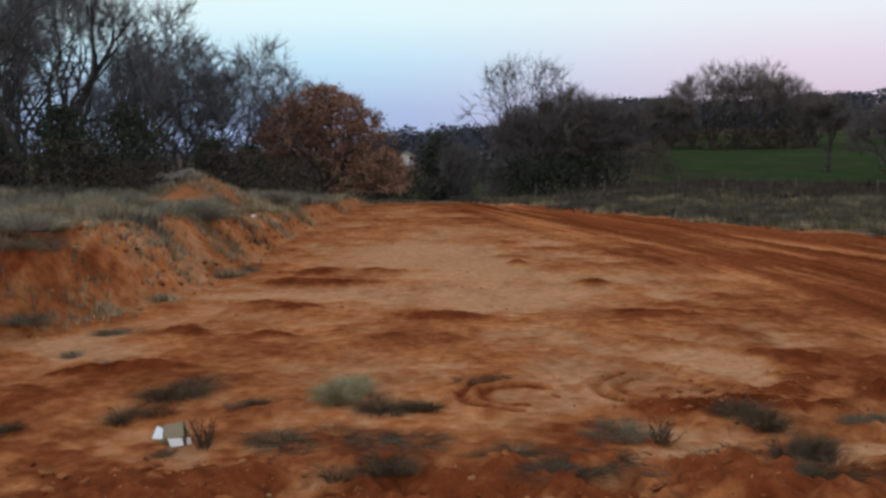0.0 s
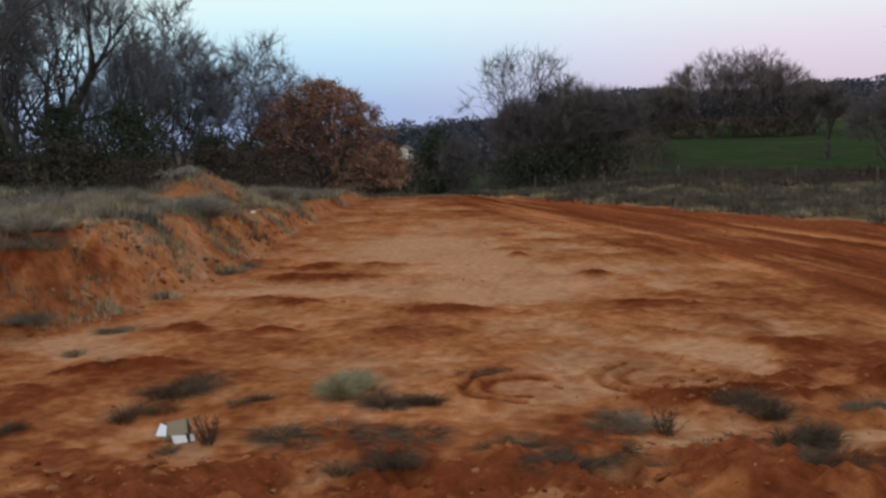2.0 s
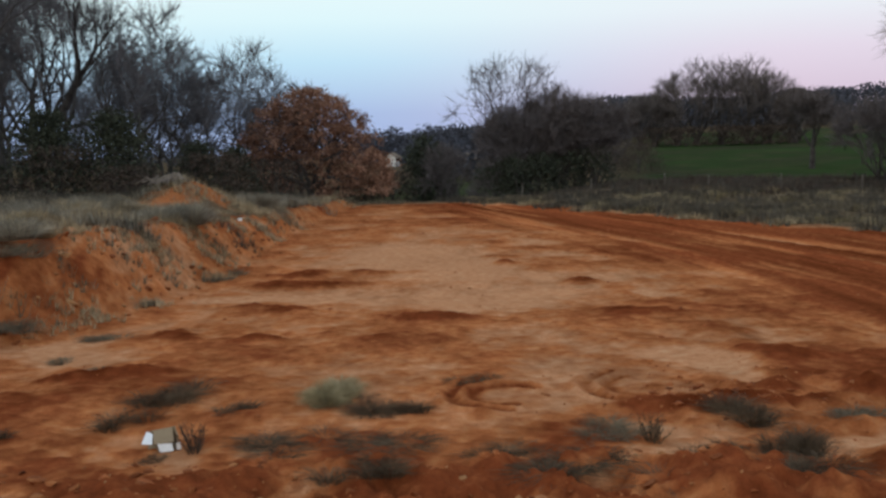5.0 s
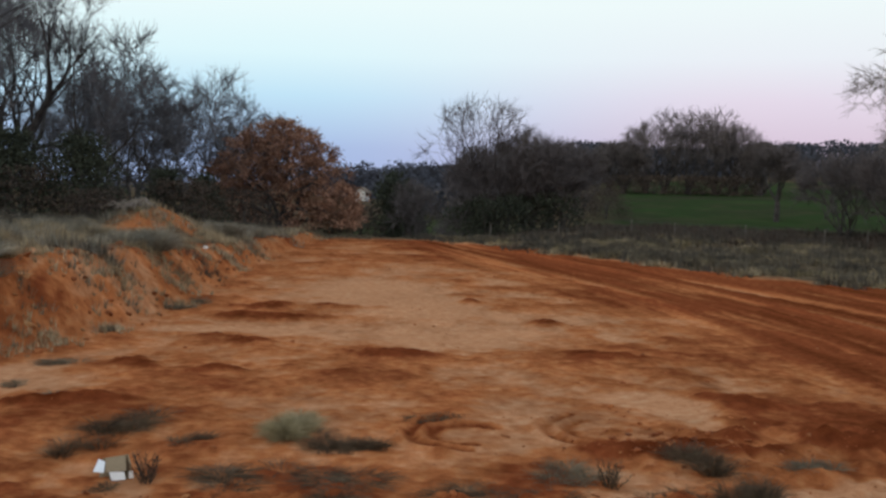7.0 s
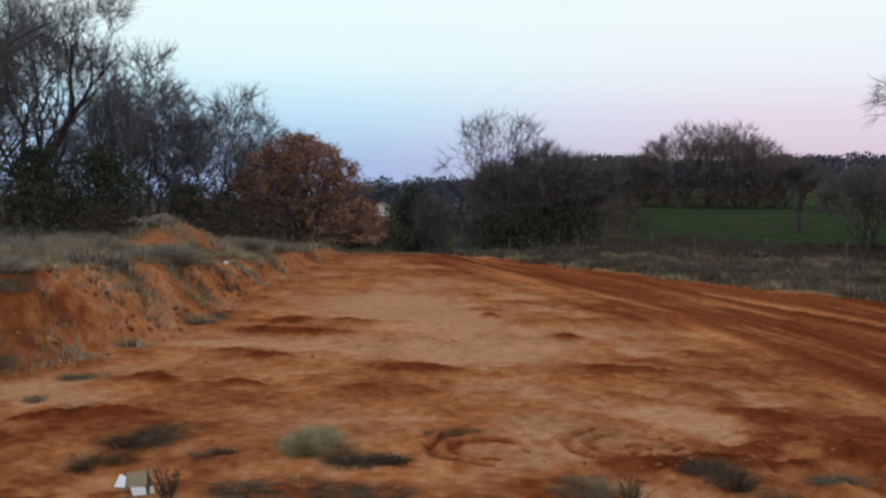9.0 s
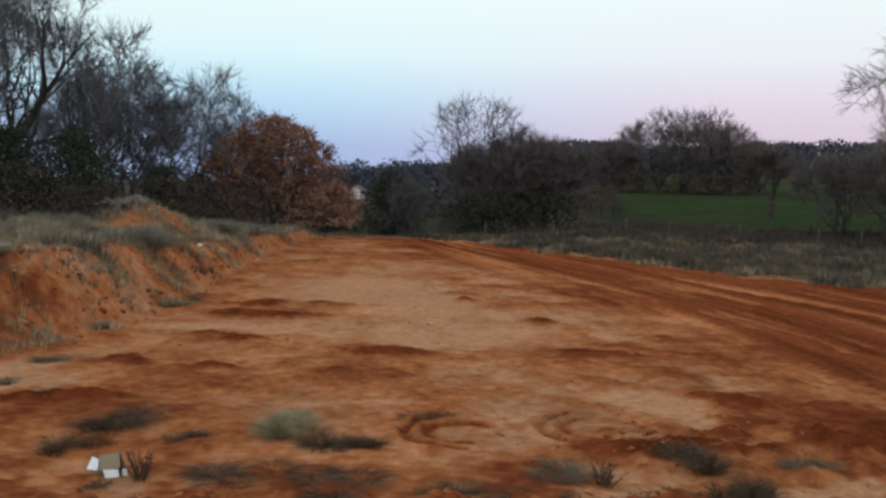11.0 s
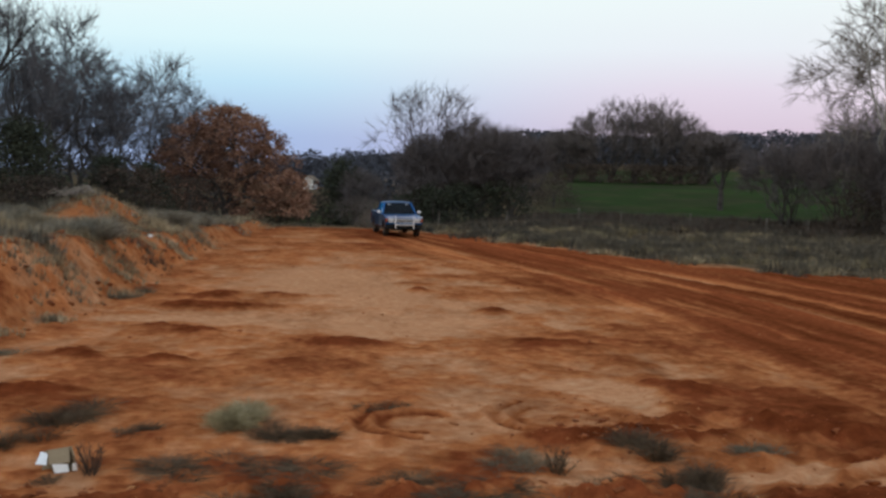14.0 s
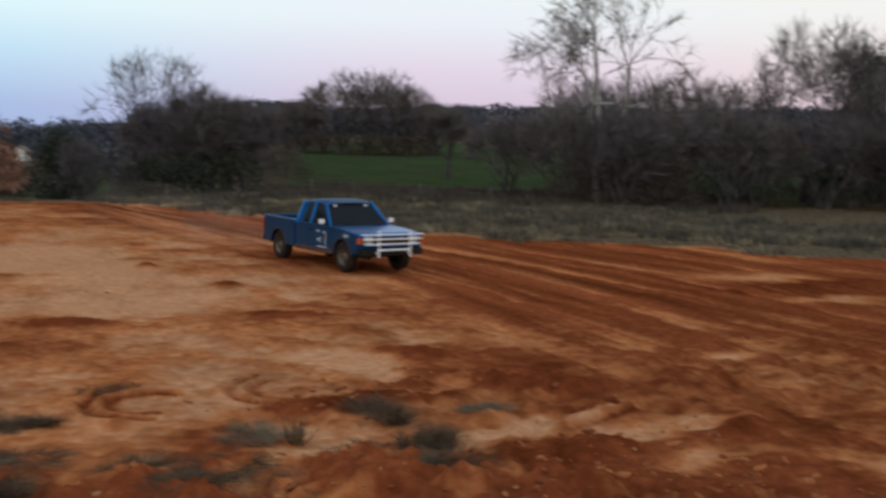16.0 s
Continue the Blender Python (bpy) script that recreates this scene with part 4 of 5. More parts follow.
sward("weeds", "dark dead weeds beside the lot", DARK_WEED, 5, 5600, round_centres(on_right_verge, 23, 330, 0.5), 0.40, 0.016)
sward("dry_grass", "pale straw tussocks along the lot's far edge", STRAW, 16, 1700, round_centres(on_right_verge, 24, 150, 0.3), 0.30, 0.014)
sward("weeds", "matted grey weeds between the lot and the thicket", GREY_WEED, 17, 3200, round_centres(on_outer_verge, 25, 210, 0.6), 0.34, 0.014)
sward("weeds", "dark matted weeds between the lot and the thicket", DARK_WEED, 18, 2600, round_centres(on_outer_verge, 26, 170, 0.6), 0.36, 0.014)
sward("weeds", "sparse grey weeds rooted in the cut bank", GREY_WEED, 14, 650, round_centres(on_bank_slope, 31, 90, 0.22), 0.24, 0.010)
sward("dry_grass", "sparse tan grass rooted in the cut bank", STRAW, 15, 1300, round_centres(on_bank_slope, 32, 70, 0.25), 0.20, 0.010)


def on_far_verge(rng):
    a, r = radians(rng.uniform(6.5, 38)), rng.uniform(55, 72)
    return r * math.sin(a), r * math.cos(a)


sward("weeds", "brown brushy weeds in front of the pasture", BRUSH_LEAF, 8, 2600, round_centres(on_far_verge, 5, 260, 0.8), 0.5, 0.022)
sward("weeds", "dark rank weeds in front of the pasture", DARK_WEED, 9, 3000, on_far_verge, 0.42, 0.022)
sward("weeds", "thin weeds beyond the crest of the lot", GREY_WEED, 6, 600, on_crest, 0.22, 0.014)


# ---- shrubs and weeds on the lot ----
def tuft(seed, high, wide, material, label, blades=260, name="weed_tuft", wire=0.0024, category="weed"):
    """A low dome of thin curved stalks."""
    rng = random.Random(seed)
    body = Limbs()
    hearts = [Vector((rng.gauss(0, 0.24) * wide, rng.gauss(0, 0.12) * wide, 0)) for k in range(5)]
    for i in range(int(blades * 1.4)):
        a = rng.uniform(0, 6.28)
        q = Vector((math.cos(a), math.sin(a), 0))
        root_at = rng.choice(hearts) + q * wide * 0.12 * rng.random()
        reach = wide * 0.34 * rng.uniform(0.2, 1.0)
        h = high * rng.uniform(0.15, 0.85) * (1 - 0.45 * (reach / (wide * 0.34)) ** 2)
        mid_ = root_at + q * reach * 0.45 + Vector((0, 0, h * 0.75))
        tip = root_at + q * reach + Vector((rng.gauss(0, 0.02), rng.gauss(0, 0.02), h))
        body.bar([root_at - Vector((0, 0, 0.05)), mid_, tip], [wire, wire * 0.8, wire * 0.3], 3)
    ob = body.object(name, material)
    return tagged(ob, label, category)


def twig_bush(seed, high, wide, label, material=None):
    rng = random.Random(seed)
    body = Limbs()
    for i in range(16):
        a = rng.uniform(0, 6.28)
        q = Vector((math.cos(a), math.sin(a), 0))
        p0, d, n = q * 0.03, (q * rng.uniform(0.2, 1.0) * wide / high * 0.6 + Vector((0, 0, 1))).normalized(), 5
        pts = [p0 - Vector((0, 0, 0.05))]
        for k in range(n):
            d = (d + Vector((rng.gauss(0, 0.16), rng.gauss(0, 0.16), 0.06))).normalized()
            pts.append(pts[-1] + d * high * rng.uniform(0.8, 1.1) / n)
            for s in range(3):
                e = (d + Vector((rng.gauss(0, 0.6), rng.gauss(0, 0.6), rng.gauss(0.2, 0.3)))).normalized()
                body.bar([pts[-1], pts[-1] + e * high * 0.12, pts[-1] + e * high * 0.2 + Vector((0, 0, high * 0.03))], [0.0028, 0.002, 0.001], 3)
        body.bar(pts, [0.005, 0.0045, 0.004, 0.0035, 0.003, 0.0015], 4)
    ob = body.object("twiggy_bush", material or WILT)
    return tagged(ob, label, "bush")


for seed, x, y, high, wide, m, label, n in (
        (1, -3.17, 11.75, 0.24, 0.85, WILT, "dark flattened clump of dead weeds on red clay", 520),
        (2, -1.36, 11.5, 0.25, 0.68, PALE_TUFT, "pale straw-coloured dome of dry grass on the clay", 1500),
        (3, -0.70, 11.0, 0.16, 0.75, WILT, "dark trailing strip of dead weeds beside a grass tuft", 420),
        (4, -0.26, 10.85, 0.18, 0.42, WILT, "small dark clump of dead weeds", 260),
        (5, -3.35, 10.55, 0.24, 0.55, WILT, "dark wiry weed beside a cardboard box", 220),
        (6, -2.29, 11.0, 0.09, 0.40, WILT, "flat scrap of dark weeds on clay", 160),
        (7, 3.15, 10.35, 0.30, 0.75, WILT, "dark bushy clump of dead weeds on rough clay", 460),
        (8, 3.26, 9.1, 0.34, 0.55, WILT, "dark drooping weed clump at the lot's edge", 420),
        (9, 0.41, 12.2, 0.12, 0.5, WILT, "low dark weeds inside a tyre track", 180),
        (10, -5.37, 15.95, 0.14, 0.7, GREY_WEED, "low grey weeds on pale sand", 220),
        (11, -5.44, 14.2, 0.10, 0.35, GREY_WEED, "small grey weed on pale sand", 120),
        (12, -4.85, 24.2, 0.30, 0.5, GREY_WEED, "grey weed at the foot of the bank", 160),
        (13, -5.1, 23.0, 0.14, 0.7, GREY_WEED, "low grey weeds at the foot of the bank", 180),
        (14, -5.65, 19.3, 0.26, 0.42, GREY_WEED, "grey weed at the foot of the bank", 160),
        (15, -4.6, 13.4, 0.10, 0.4, GREY_WEED, "small grey weed on the clay", 120),
        (16, -1.72, 9.5, 0.08, 0.85, WILT, "flat strip of dead dark weeds", 380),
        (17, -0.62, 9.75, 0.10, 0.95, WILT, "flat strip of dead dark weeds", 420),
        (18, 1.28, 8.4, 0.09, 0.95, WILT, "flat strip of dead dark weeds", 420),
        (19, -0.48, 8.45, 0.12, 0.6, WILT, "dark trailing weeds on red clods", 320),
        (20, 1.7, 9.75, 0.10, 0.7, GREY_WEED, "low grey-green weeds on pale sand", 320),
        (21, 0.67, 9.2, 0.09, 0.7, WILT, "flat strip of dead dark weeds", 320),
        (22, 3.2, 8.35, 0.10, 1.1, WILT, "flat strip of dead dark weeds", 460),
        (23, -4.6, 10.0, 0.16, 0.4, WILT, "small dark weed on the clay", 200),
        (24, -6.9, 15.9, 0.22, 0.9, GREY_WEED, "grey weeds hanging on the bank", 260),
        (25, -7.4, 17.4, 0.30, 1.2, GREY_WEED, "grey weeds hanging on the bank", 320),
        (26, 4.3, 10.2, 0.14, 0.5, GREY_WEED, "grey-brown weeds on rough clay", 240),
        (27, 2.45, 8.9, 0.12, 0.5, WILT, "dark weeds among red clods", 240),
        (28, -2.75, 9.4, 0.05, 0.3, WILT, "flat dark weeds on clay", 120)):
    place(tuft(seed, high * 0.85, wide * 1.4, m, label, int(n * 1.3)), x, y, seed * 41, 0.0)
place(twig_bush(40, 0.30, 0.5, "dark leafless twiggy bush on the clay"), 2.1, 9.55, 0, 0.0)
place(twig_bush(41, 0.32, 0.36, "brown wiry weed beside a cardboard box", BRUSH_LEAF), -2.42, 9.62, 50, 0.0)


# grey scrub clumps on top of the bank
scrub = [tuft(60, 0.75, 2.0, SCRUB, "grey clump of dead scrub on the bank", 900, "scrub_clump", 0.006, "scrub"),
         tuft(61, 0.55, 1.5, STRAW, "bleached tan clump of dead scrub on the bank", 700, "scrub_clump", 0.006, "scrub"),
         tuft(62, 0.9, 1.8, DARK_WEED, "dark brown clump of dead scrub on the bank", 700, "scrub_clump", 0.006, "scrub")]
for i, (x, y, k) in enumerate(((-9.4, 22.5, 0), (-10.8, 25.0, 2), (-8.9, 26.5, 1), (-11.9, 27.5, 0), (-9.6, 29.5, 0), (-7.9, 30.5, 1), (-12.8, 31.5, 2), (-11.4, 33.0, 1), (-6.9, 38.5, 0), (-12.2, 36.5, 0), (-14.5, 35.0, 1), (-7.3, 40.0, 1), (-9.3, 41.0, 0), (-11.6, 39.5, 2), (-8.6, 20.3, 1), (-10.2, 20.6, 0), (-7.0, 45.0, 0), (-13.9, 29.0, 0), (-6.9, 27.6, 0))):
    if i in (0, 1, 2):
        place(scrub[k], x, y, 40 * i, 0.03)
    else:
        copy_thing(scrub[k], pose(x, y, height(x, y) - 0.03, 0, 0, 67 * i % 360))
rng = random.Random(14)
for i in range(46):
    y = rng.uniform(17, 52)
    x = float(np.interp(y, BANK_Y, BANK_X)) - 1.6 - 9 * rng.random() ** 1.3
    size = rng.uniform(0.5, 1.15)
    if abs(x + 8.9) < 2.4 and 30 < y < 39:
        x -= 3.5
    copy_thing(scrub[rng.choice((0, 0, 1, 1, 1, 2))], pose(x, y, height(x, y) - 0.03, 0, 0, rng.uniform(0, 360)) @ Matrix.Diagonal((size, size, size * rng.uniform(0.7, 1.2), 1)))


# ---- stones and clods ----
def lump(seed, name, material):
    rng = random.Random(seed)
    bm = bmesh.new()
    bmesh.ops.create_icosphere(bm, subdivisions=1, radius=0.5)
    for v in bm.verts:
        v.co *= rng.uniform(0.5, 1.25)
        v.co.z *= 0.65
    me = bpy.data.meshes.new(name)
    bm.to_mesh(me)
    bm.free()
    me.materials.append(material)
    return me


def scatter(name, material, label, group, count, where, small, big, seed):
    """Loose lumps, joined: too many and too small to count."""
    rng = random.Random(seed)
    shapes = [lump(seed + i, name, material) for i in range(5)]
    spots = [where(rng) for i in range(count)]
    zs = heights([s[0] for s in spots], [s[1] for s in spots])
    v, f = [], []
    for (x, y), z in zip(spots, zs):
        me = rng.choice(shapes)
        s = small * (big / small) ** (rng.random() ** 2.2)
        m = pose(x, y, float(z) + s * 0.02, rng.uniform(-25, 25), rng.uniform(-25, 25), rng.uniform(0, 360)) @ Matrix.Diagonal((s * rng.uniform(0.8, 1.5), s, s, 1))
        n0 = len(v)
        v += [m @ q.co for q in me.vertices]
        f += [tuple(n0 + i for i in p.vertices) for p in me.polygons]
    tagged(mesh_object(name, v, f, material), label, group, kind="stuff")
    for me in shapes:
        bpy.data.meshes.remove(me)


scatter("clay_clods", CLOD, "loose red clay clods along the lot's near edge", "clods", 900, lambda r: (r.uniform(-5, 6.5), r.uniform(6.2, 9.2)), 0.02, 0.17, 3)
scatter("clay_clods", CLOD, "loose clods over the graded lot", "clods", 420, lambda r: (r.uniform(-5, 12), 9 + 30 * r.random() ** 1.5), 0.02, 0.11, 4)
scatter("clay_clods", CLOD, "broken clods on churned red clay", "clods", 380, lambda r: (r.gauss(3.4, 0.9), r.gauss(11.2, 0.8)), 0.02, 0.14, 5)


def on_bank_face(r):
    y = r.uniform(11, 42)
    return np.interp(y, BANK_Y, BANK_X) - r.uniform(-0.2, 1.9), y


scatter("clay_clods", CLOD, "broken clods and crumbled clay on the cut bank", "clods", 700, on_bank_face, 0.03, 0.22, 8)
scatter("stones", ROCK, "ochre stones among the clods at the near edge", "stones", 190, lambda r: (r.uniform(-5, 6.5), r.uniform(6.2, 9.0)), 0.02, 0.11, 9)
scatter("bank_stones", ROCK, "pale sandstone lumps in the cut bank", "stones", 260, on_bank_face, 0.02, 0.15, 6)
for i, (x, y, s) in enumerate(((-7.05, 18.6, 0.5), (-6.6, 17.6, 0.42), (-7.5, 18.2, 0.36))):
    me = lump(70 + i, "rock", ROCK)
    ob = tagged(new("rock", me), "pale ochre sandstone rock in the cut bank", "rock", "bank rocks")
    me.transform(Matrix.Diagonal((s * 1.5, s, s * 0.8, 1)))
    place(ob, x, y, 40 * i, 0.12)


# ---- litter ----
def carton():
    """A crushed open cardboard box lying on its side, white lining outwards."""
    root = new("cardboard_box")
    t, w, d, h = 0.008, 0.30, 0.22, 0.16

    def sheet(name, corners, material, label=""):
        bm = bmesh.new()
        vs = [bm.verts.new(c) for c in corners]
        f = bm.faces.new(vs)
        r = bmesh.ops.extrude_face_region(bm, geom=[f])
        up = f.normal * t if f.normal.length else Vector((0, 0, t))
        bm.normal_update()
        bmesh.ops.translate(bm, vec=f.normal * t, verts=[e for e in r["geom"] if isinstance(e, bmesh.types.BMVert)])
        part(name, bm, material, root, label)

    sheet("bottom", [(-w / 2, -d / 2, 0.01), (w / 2, -d / 2, 0.01), (w / 2, d / 2, 0.01), (-w / 2, d / 2, 0.01)], CARD)
    sheet("back_panel", [(-w / 2, d / 2, 0), (w / 2, d / 2, 0), (w / 2 - 0.02, d / 2 + 0.03, h), (-w / 2 + 0.03, d / 2 + 0.02, h * 0.92)], CARD)
    sheet("front_panel", [(-0.03, -d / 2 - 0.05, 0.01), (w / 2 - 0.05, -d / 2 - 0.05, 0.01), (w / 2 - 0.06, -d / 2 - 0.02, h * 0.5), (-0.05, -d / 2 - 0.02, h * 0.58)], WHITE_PAPER, "white printed front panel")
    sheet("side_panel", [(w / 2, -d / 2, 0), (w / 2, d / 2, 0), (w / 2 - 0.02, d / 2, h), (w / 2 + 0.01, -d / 2, h * 0.9)], CARD)
    sheet("top_flap", [(-0.08, -d / 2 - 0.02, h * 0.6), (w / 2 - 0.04, -d / 2 - 0.02, h * 0.6), (w / 2 - 0.05, d / 2, h * 1.02), (-w / 2 + 0.06, d / 2, h * 0.97)], CARD)
    sheet("torn_flap", [(-w / 2 - 0.05, -d / 2 + 0.02, 0.10), (-0.10, -d / 2 - 0.01, 0.09), (-0.09, 0.02, 0.15), (-w / 2, 0.06, 0.17)], WHITE_PAPER, "torn white flap")
    sheet("white_tab", [(w / 2 - 0.02, -d / 2 - 0.012, 0.0), (w / 2 + 0.025, -d / 2 - 0.01, 0.0), (w / 2 + 0.02, -d / 2 - 0.012, h * 0.45), (w / 2 - 0.02, -d / 2 - 0.014, h * 0.45)], WHITE_PAPER)
    tagged(root, "crushed tan cardboard box with white panels on clay", "box")
    root.matrix_basis = pose(-2.78, 9.8, height(-2.78, 9.8) + 0.005, 4, -3, 14)


carton()
# Small white block for a scrap of litter of no known kind
bm = bmesh.new()
box(bm, (-0.07, -0.05, 0), (0.07, 0.05, 0.09), 0.02)
litter = tagged(part("litter_scrap", bm, WHITE_PAPER), "scrap of white litter on the bank's grassy edge", "litter")
place(litter, -6.3, 32.2, 30, 0.0)

# brush pile on the mound
rng = random.Random(31)
heap = tagged(new("brush_pile"), "pile of bent pale branches on the mound", "brush pile")
for i in range(26):
    a = rng.uniform(0, 3.14)
    q = Vector((math.cos(a), math.sin(a) * 0.6, 0))
    c = Vector((rng.gauss(0, 0.35), rng.gauss(0, 0.3), rng.uniform(0.02, 0.2)))
    l = rng.uniform(0.3, 0.65)
    stick = Limbs()
    stick.bar([c - q * l, c + Vector((0, 0, rng.uniform(0.05, 0.3))), c + q * l], [0.02, 0.022, 0.01], 5)
    stick.object("branch", PALE_TWIG, heap)
place(heap, -9.7, 36.8, 0, 0.0)


# ---- the pickup: origin on the ground under the front axle, forward along +y ----
AXLE = -3.59
RADIUS = 0.385
SIZE = 0.95


def arch(cy, r=0.46, cz=0.45, low=0.46):
    a0 = math.asin((low - cz) / r)
    return [(cy + r * math.cos(a), cz + r * math.sin(a)) for a in [a0 + (math.pi - 2 * a0) * k / 12 for k in range(13)]]


def slab(bm, corners, thick):
    """A flat pane through four corners, given thickness along its normal."""
    vs = [Vector(c) for c in corners]
    n = (vs[1] - vs[0]).cross(vs[2] - vs[0]).normalized() * thick
    a, b = [bm.verts.new(v) for v in vs], [bm.verts.new(v + n) for v in vs]
    bm.faces.new(a[::-1])
    bm.faces.new(b)
    for i in range(len(a)):
        j = (i + 1) % len(a)
        bm.faces.new((a[i], a[j], b[j], b[i]))
    return bm


def pickup():
    truck = new("pickup_truck")
    # nose, doors and rear cab corner in one pressed body
    bm = bmesh.new()
    outline = [(0.80, 0.60), (0.84, 0.72), (0.84, 0.99), (0.74, 1.055), (0.1, 1.115), (-0.55, 1.15), (-0.9, 1.165), (-2.56, 1.185), (-2.56, 0.45), (-0.47, 0.45)]
    prism(bm, outline + arch(0.0)[::-1] + [(0.5, 0.52)], -0.95, 0.95, 0.035)
    part("body", bm, BLUE, truck)
    bm = bmesh.new()
    slab(bm, [(-0.80, 0.70, 1.068), (0.80, 0.70, 1.068), (0.84, -0.50, 1.158), (-0.84, -0.50, 1.158)], 0.022)
    bmesh.ops.bevel(bm, geom=bm.edges[:], offset=0.01, segments=2, affect="EDGES")
    part("hood", bm, BLUE, truck)
    # load bed
    for s in (-1, 1):
        bm = bmesh.new()
        side_ = [(-2.60, 1.21), (-4.50, 1.245), (-4.52, 0.55), (-4.06, 0.48)] + arch(AXLE, low=0.48)[::-1] + [(-2.60, 0.47)]
        prism(bm, side_, s * 0.95, s * 0.84, 0.02)
        part("bed_side", bm, BLUE, truck)
        bm = bmesh.new()
        prism(bm, [(AXLE + 0.55, 0.72), (AXLE + 0.4, 0.93), (AXLE - 0.4, 0.93), (AXLE - 0.55, 0.72)], s * 0.84, s * 0.62, 0.02)
        part("wheel_housing", bm, BLACK, truck)
        bm = bmesh.new()
        prism(bm, [(-0.50, 0.44), (-0.50, 0.56), (-2.56, 0.56), (-2.56, 0.44)], s * 0.945, s * 0.957)
        part("sill", bm, DUSTY, truck, "sill grey with dust")
        bm = bmesh.new()
        prism(bm, [(-0.62, 0.58), (-0.62, 1.15), (-0.626, 1.15), (-0.626, 0.58)], s * 0.951, s * 0.9535)
        part("door_gap", bm, BLACK, truck)
        bm = bmesh.new()
        prism(bm, [(-1.78, 0.58), (-1.78, 1.16), (-1.786, 1.16), (-1.786, 0.58)], s * 0.951, s * 0.9535)
        part("door_gap", bm, BLACK, truck)
        bm = bmesh.new()
        box(bm, (min(s * 0.953, s * 0.975), -1.70, 0.98), (max(s * 0.953, s * 0.975), -1.55, 1.02), 0.006)
        part("door_handle", bm, BLACK, truck)
    bm = bmesh.new()
    box(bm, (-0.84, -4.50, 0.66), (0.84, -2.60, 0.70))
    part("bed_floor", bm, BLACK, truck)
    bm = bmesh.new()
    box(bm, (-0.84, -2.66, 0.70), (0.84, -2.60, 1.19), 0.01)
    part("bed_front", bm, BLUE, truck)
    bm = bmesh.new()
    box(bm, (-0.84, -4.53, 0.66), (0.84, -4.46, 1.24), 0.015)
    part("tailgate", bm, BLUE, truck)
    bm = bmesh.new()
    box(bm, (-0.9, -4.68, 0.50), (0.9, -4.53, 0.64), 0.02)
    part("rear_bumper", bm, BLACK, truck)
    for s in (-1, 1):
        bm = bmesh.new()
        box(bm, (min(s * 0.86, s * 0.955), -4.545, 0.78), (max(s * 0.86, s * 0.955), -4.50, 1.10), 0.01)
        part("tail_light", bm, RED_LENS, truck)
    # cab
    w0, w1, zb, zt = 0.90, 0.70, 1.165, 1.735
    wf, wt, rb, rt, bp0, bp1 = -0.66, -1.28, -2.50, -2.36, -1.76, -1.74
    posts = [((w0, wf, zb), (w1, wt, zt)), ((w0, bp0, zb), (w1 + 0.01, bp1, zt)), ((w0, rb, zb), (w1, rt, zt))]
    for k, (a, b) in enumerate(posts):
        for s in (-1, 1):
            bm = bmesh.new()
            tube(bm, [(s * a[0], a[1], a[2] - 0.05), (s * b[0], b[1], b[2])], (0.045, 0.05, 0.075)[k], 8)
            part("cab_pillar", bm, BLUE, truck)
    bm = bmesh.new()
    rows_ = []
    for y, dz, k in ((wt + 0.06, -0.035, 1.0), (wt - 0.10, 0.025, 1.02), (-1.8, 0.055, 1.03), (rt + 0.14, 0.035, 1.02), (rt - 0.05, -0.03, 1.0)):
        rows_.append([bm.verts.new((x * k, y, zt + dz + e)) for x, e in ((-0.735, -0.05), (-0.70, 0.0), (-0.45, 0.028), (0, 0.036), (0.45, 0.028), (0.70, 0.0), (0.735, -0.05))])
    for a, b in zip(rows_, rows_[1:]):
        for i in range(6):
            bm.faces.new((a[i], a[i + 1], b[i + 1], b[i]))
    bmesh.ops.solidify(bm, geom=bm.faces[:], thickness=0.04)
    part("roof", bm, BLUE, truck, smooth=True)
    bm = bmesh.new()
    slab(bm, [(-0.86, wf, zb), (0.86, wf, zb), (0.67, wt, zt - 0.02), (-0.67, wt, zt - 0.02)], 0.006)
    shield = part("windscreen", bm, GLASS, truck, "dark tinted windscreen")
    for s, x in ((-1, -0.52), (1, 0.42)):
        bm = bmesh.new()
        f = 0.86
        y, z = wf + (wt - wf) * f, zb + (zt - 0.02 - zb) * f
        slab(bm, [(x, y + 0.03, z), (x + 0.12, y + 0.03, z), (x + 0.12, y - 0.01, z + 0.05), (x, y - 0.01, z + 0.05)], 0.004)
        part("sticker", bm, PAINT_MARK, shield, "small white sticker")
    bm = bmesh.new()
    slab(bm, [(0.84, rb, zb), (-0.84, rb, zb), (-0.66, rt, zt - 0.03), (0.66, rt, zt - 0.03)], 0.006)
    part("rear_window", bm, GLASS, truck)
    for s in (-1, 1):
        for a0, a1, b0, b1 in ((wf - 0.09, bp0 + 0.05, wt - 0.03, bp1 + 0.05), (bp0 - 0.05, rb + 0.09, bp1 - 0.05, rt + 0.08)):
            bm = bmesh.new()
            slab(bm, [(s * w0, a0, zb), (s * w0, a1, zb), (s * (w1 + 0.005), b1, zt - 0.03), (s * (w1 + 0.005), b0, zt - 0.03)], 0.006)
            part("side_window", bm, GLASS, truck)
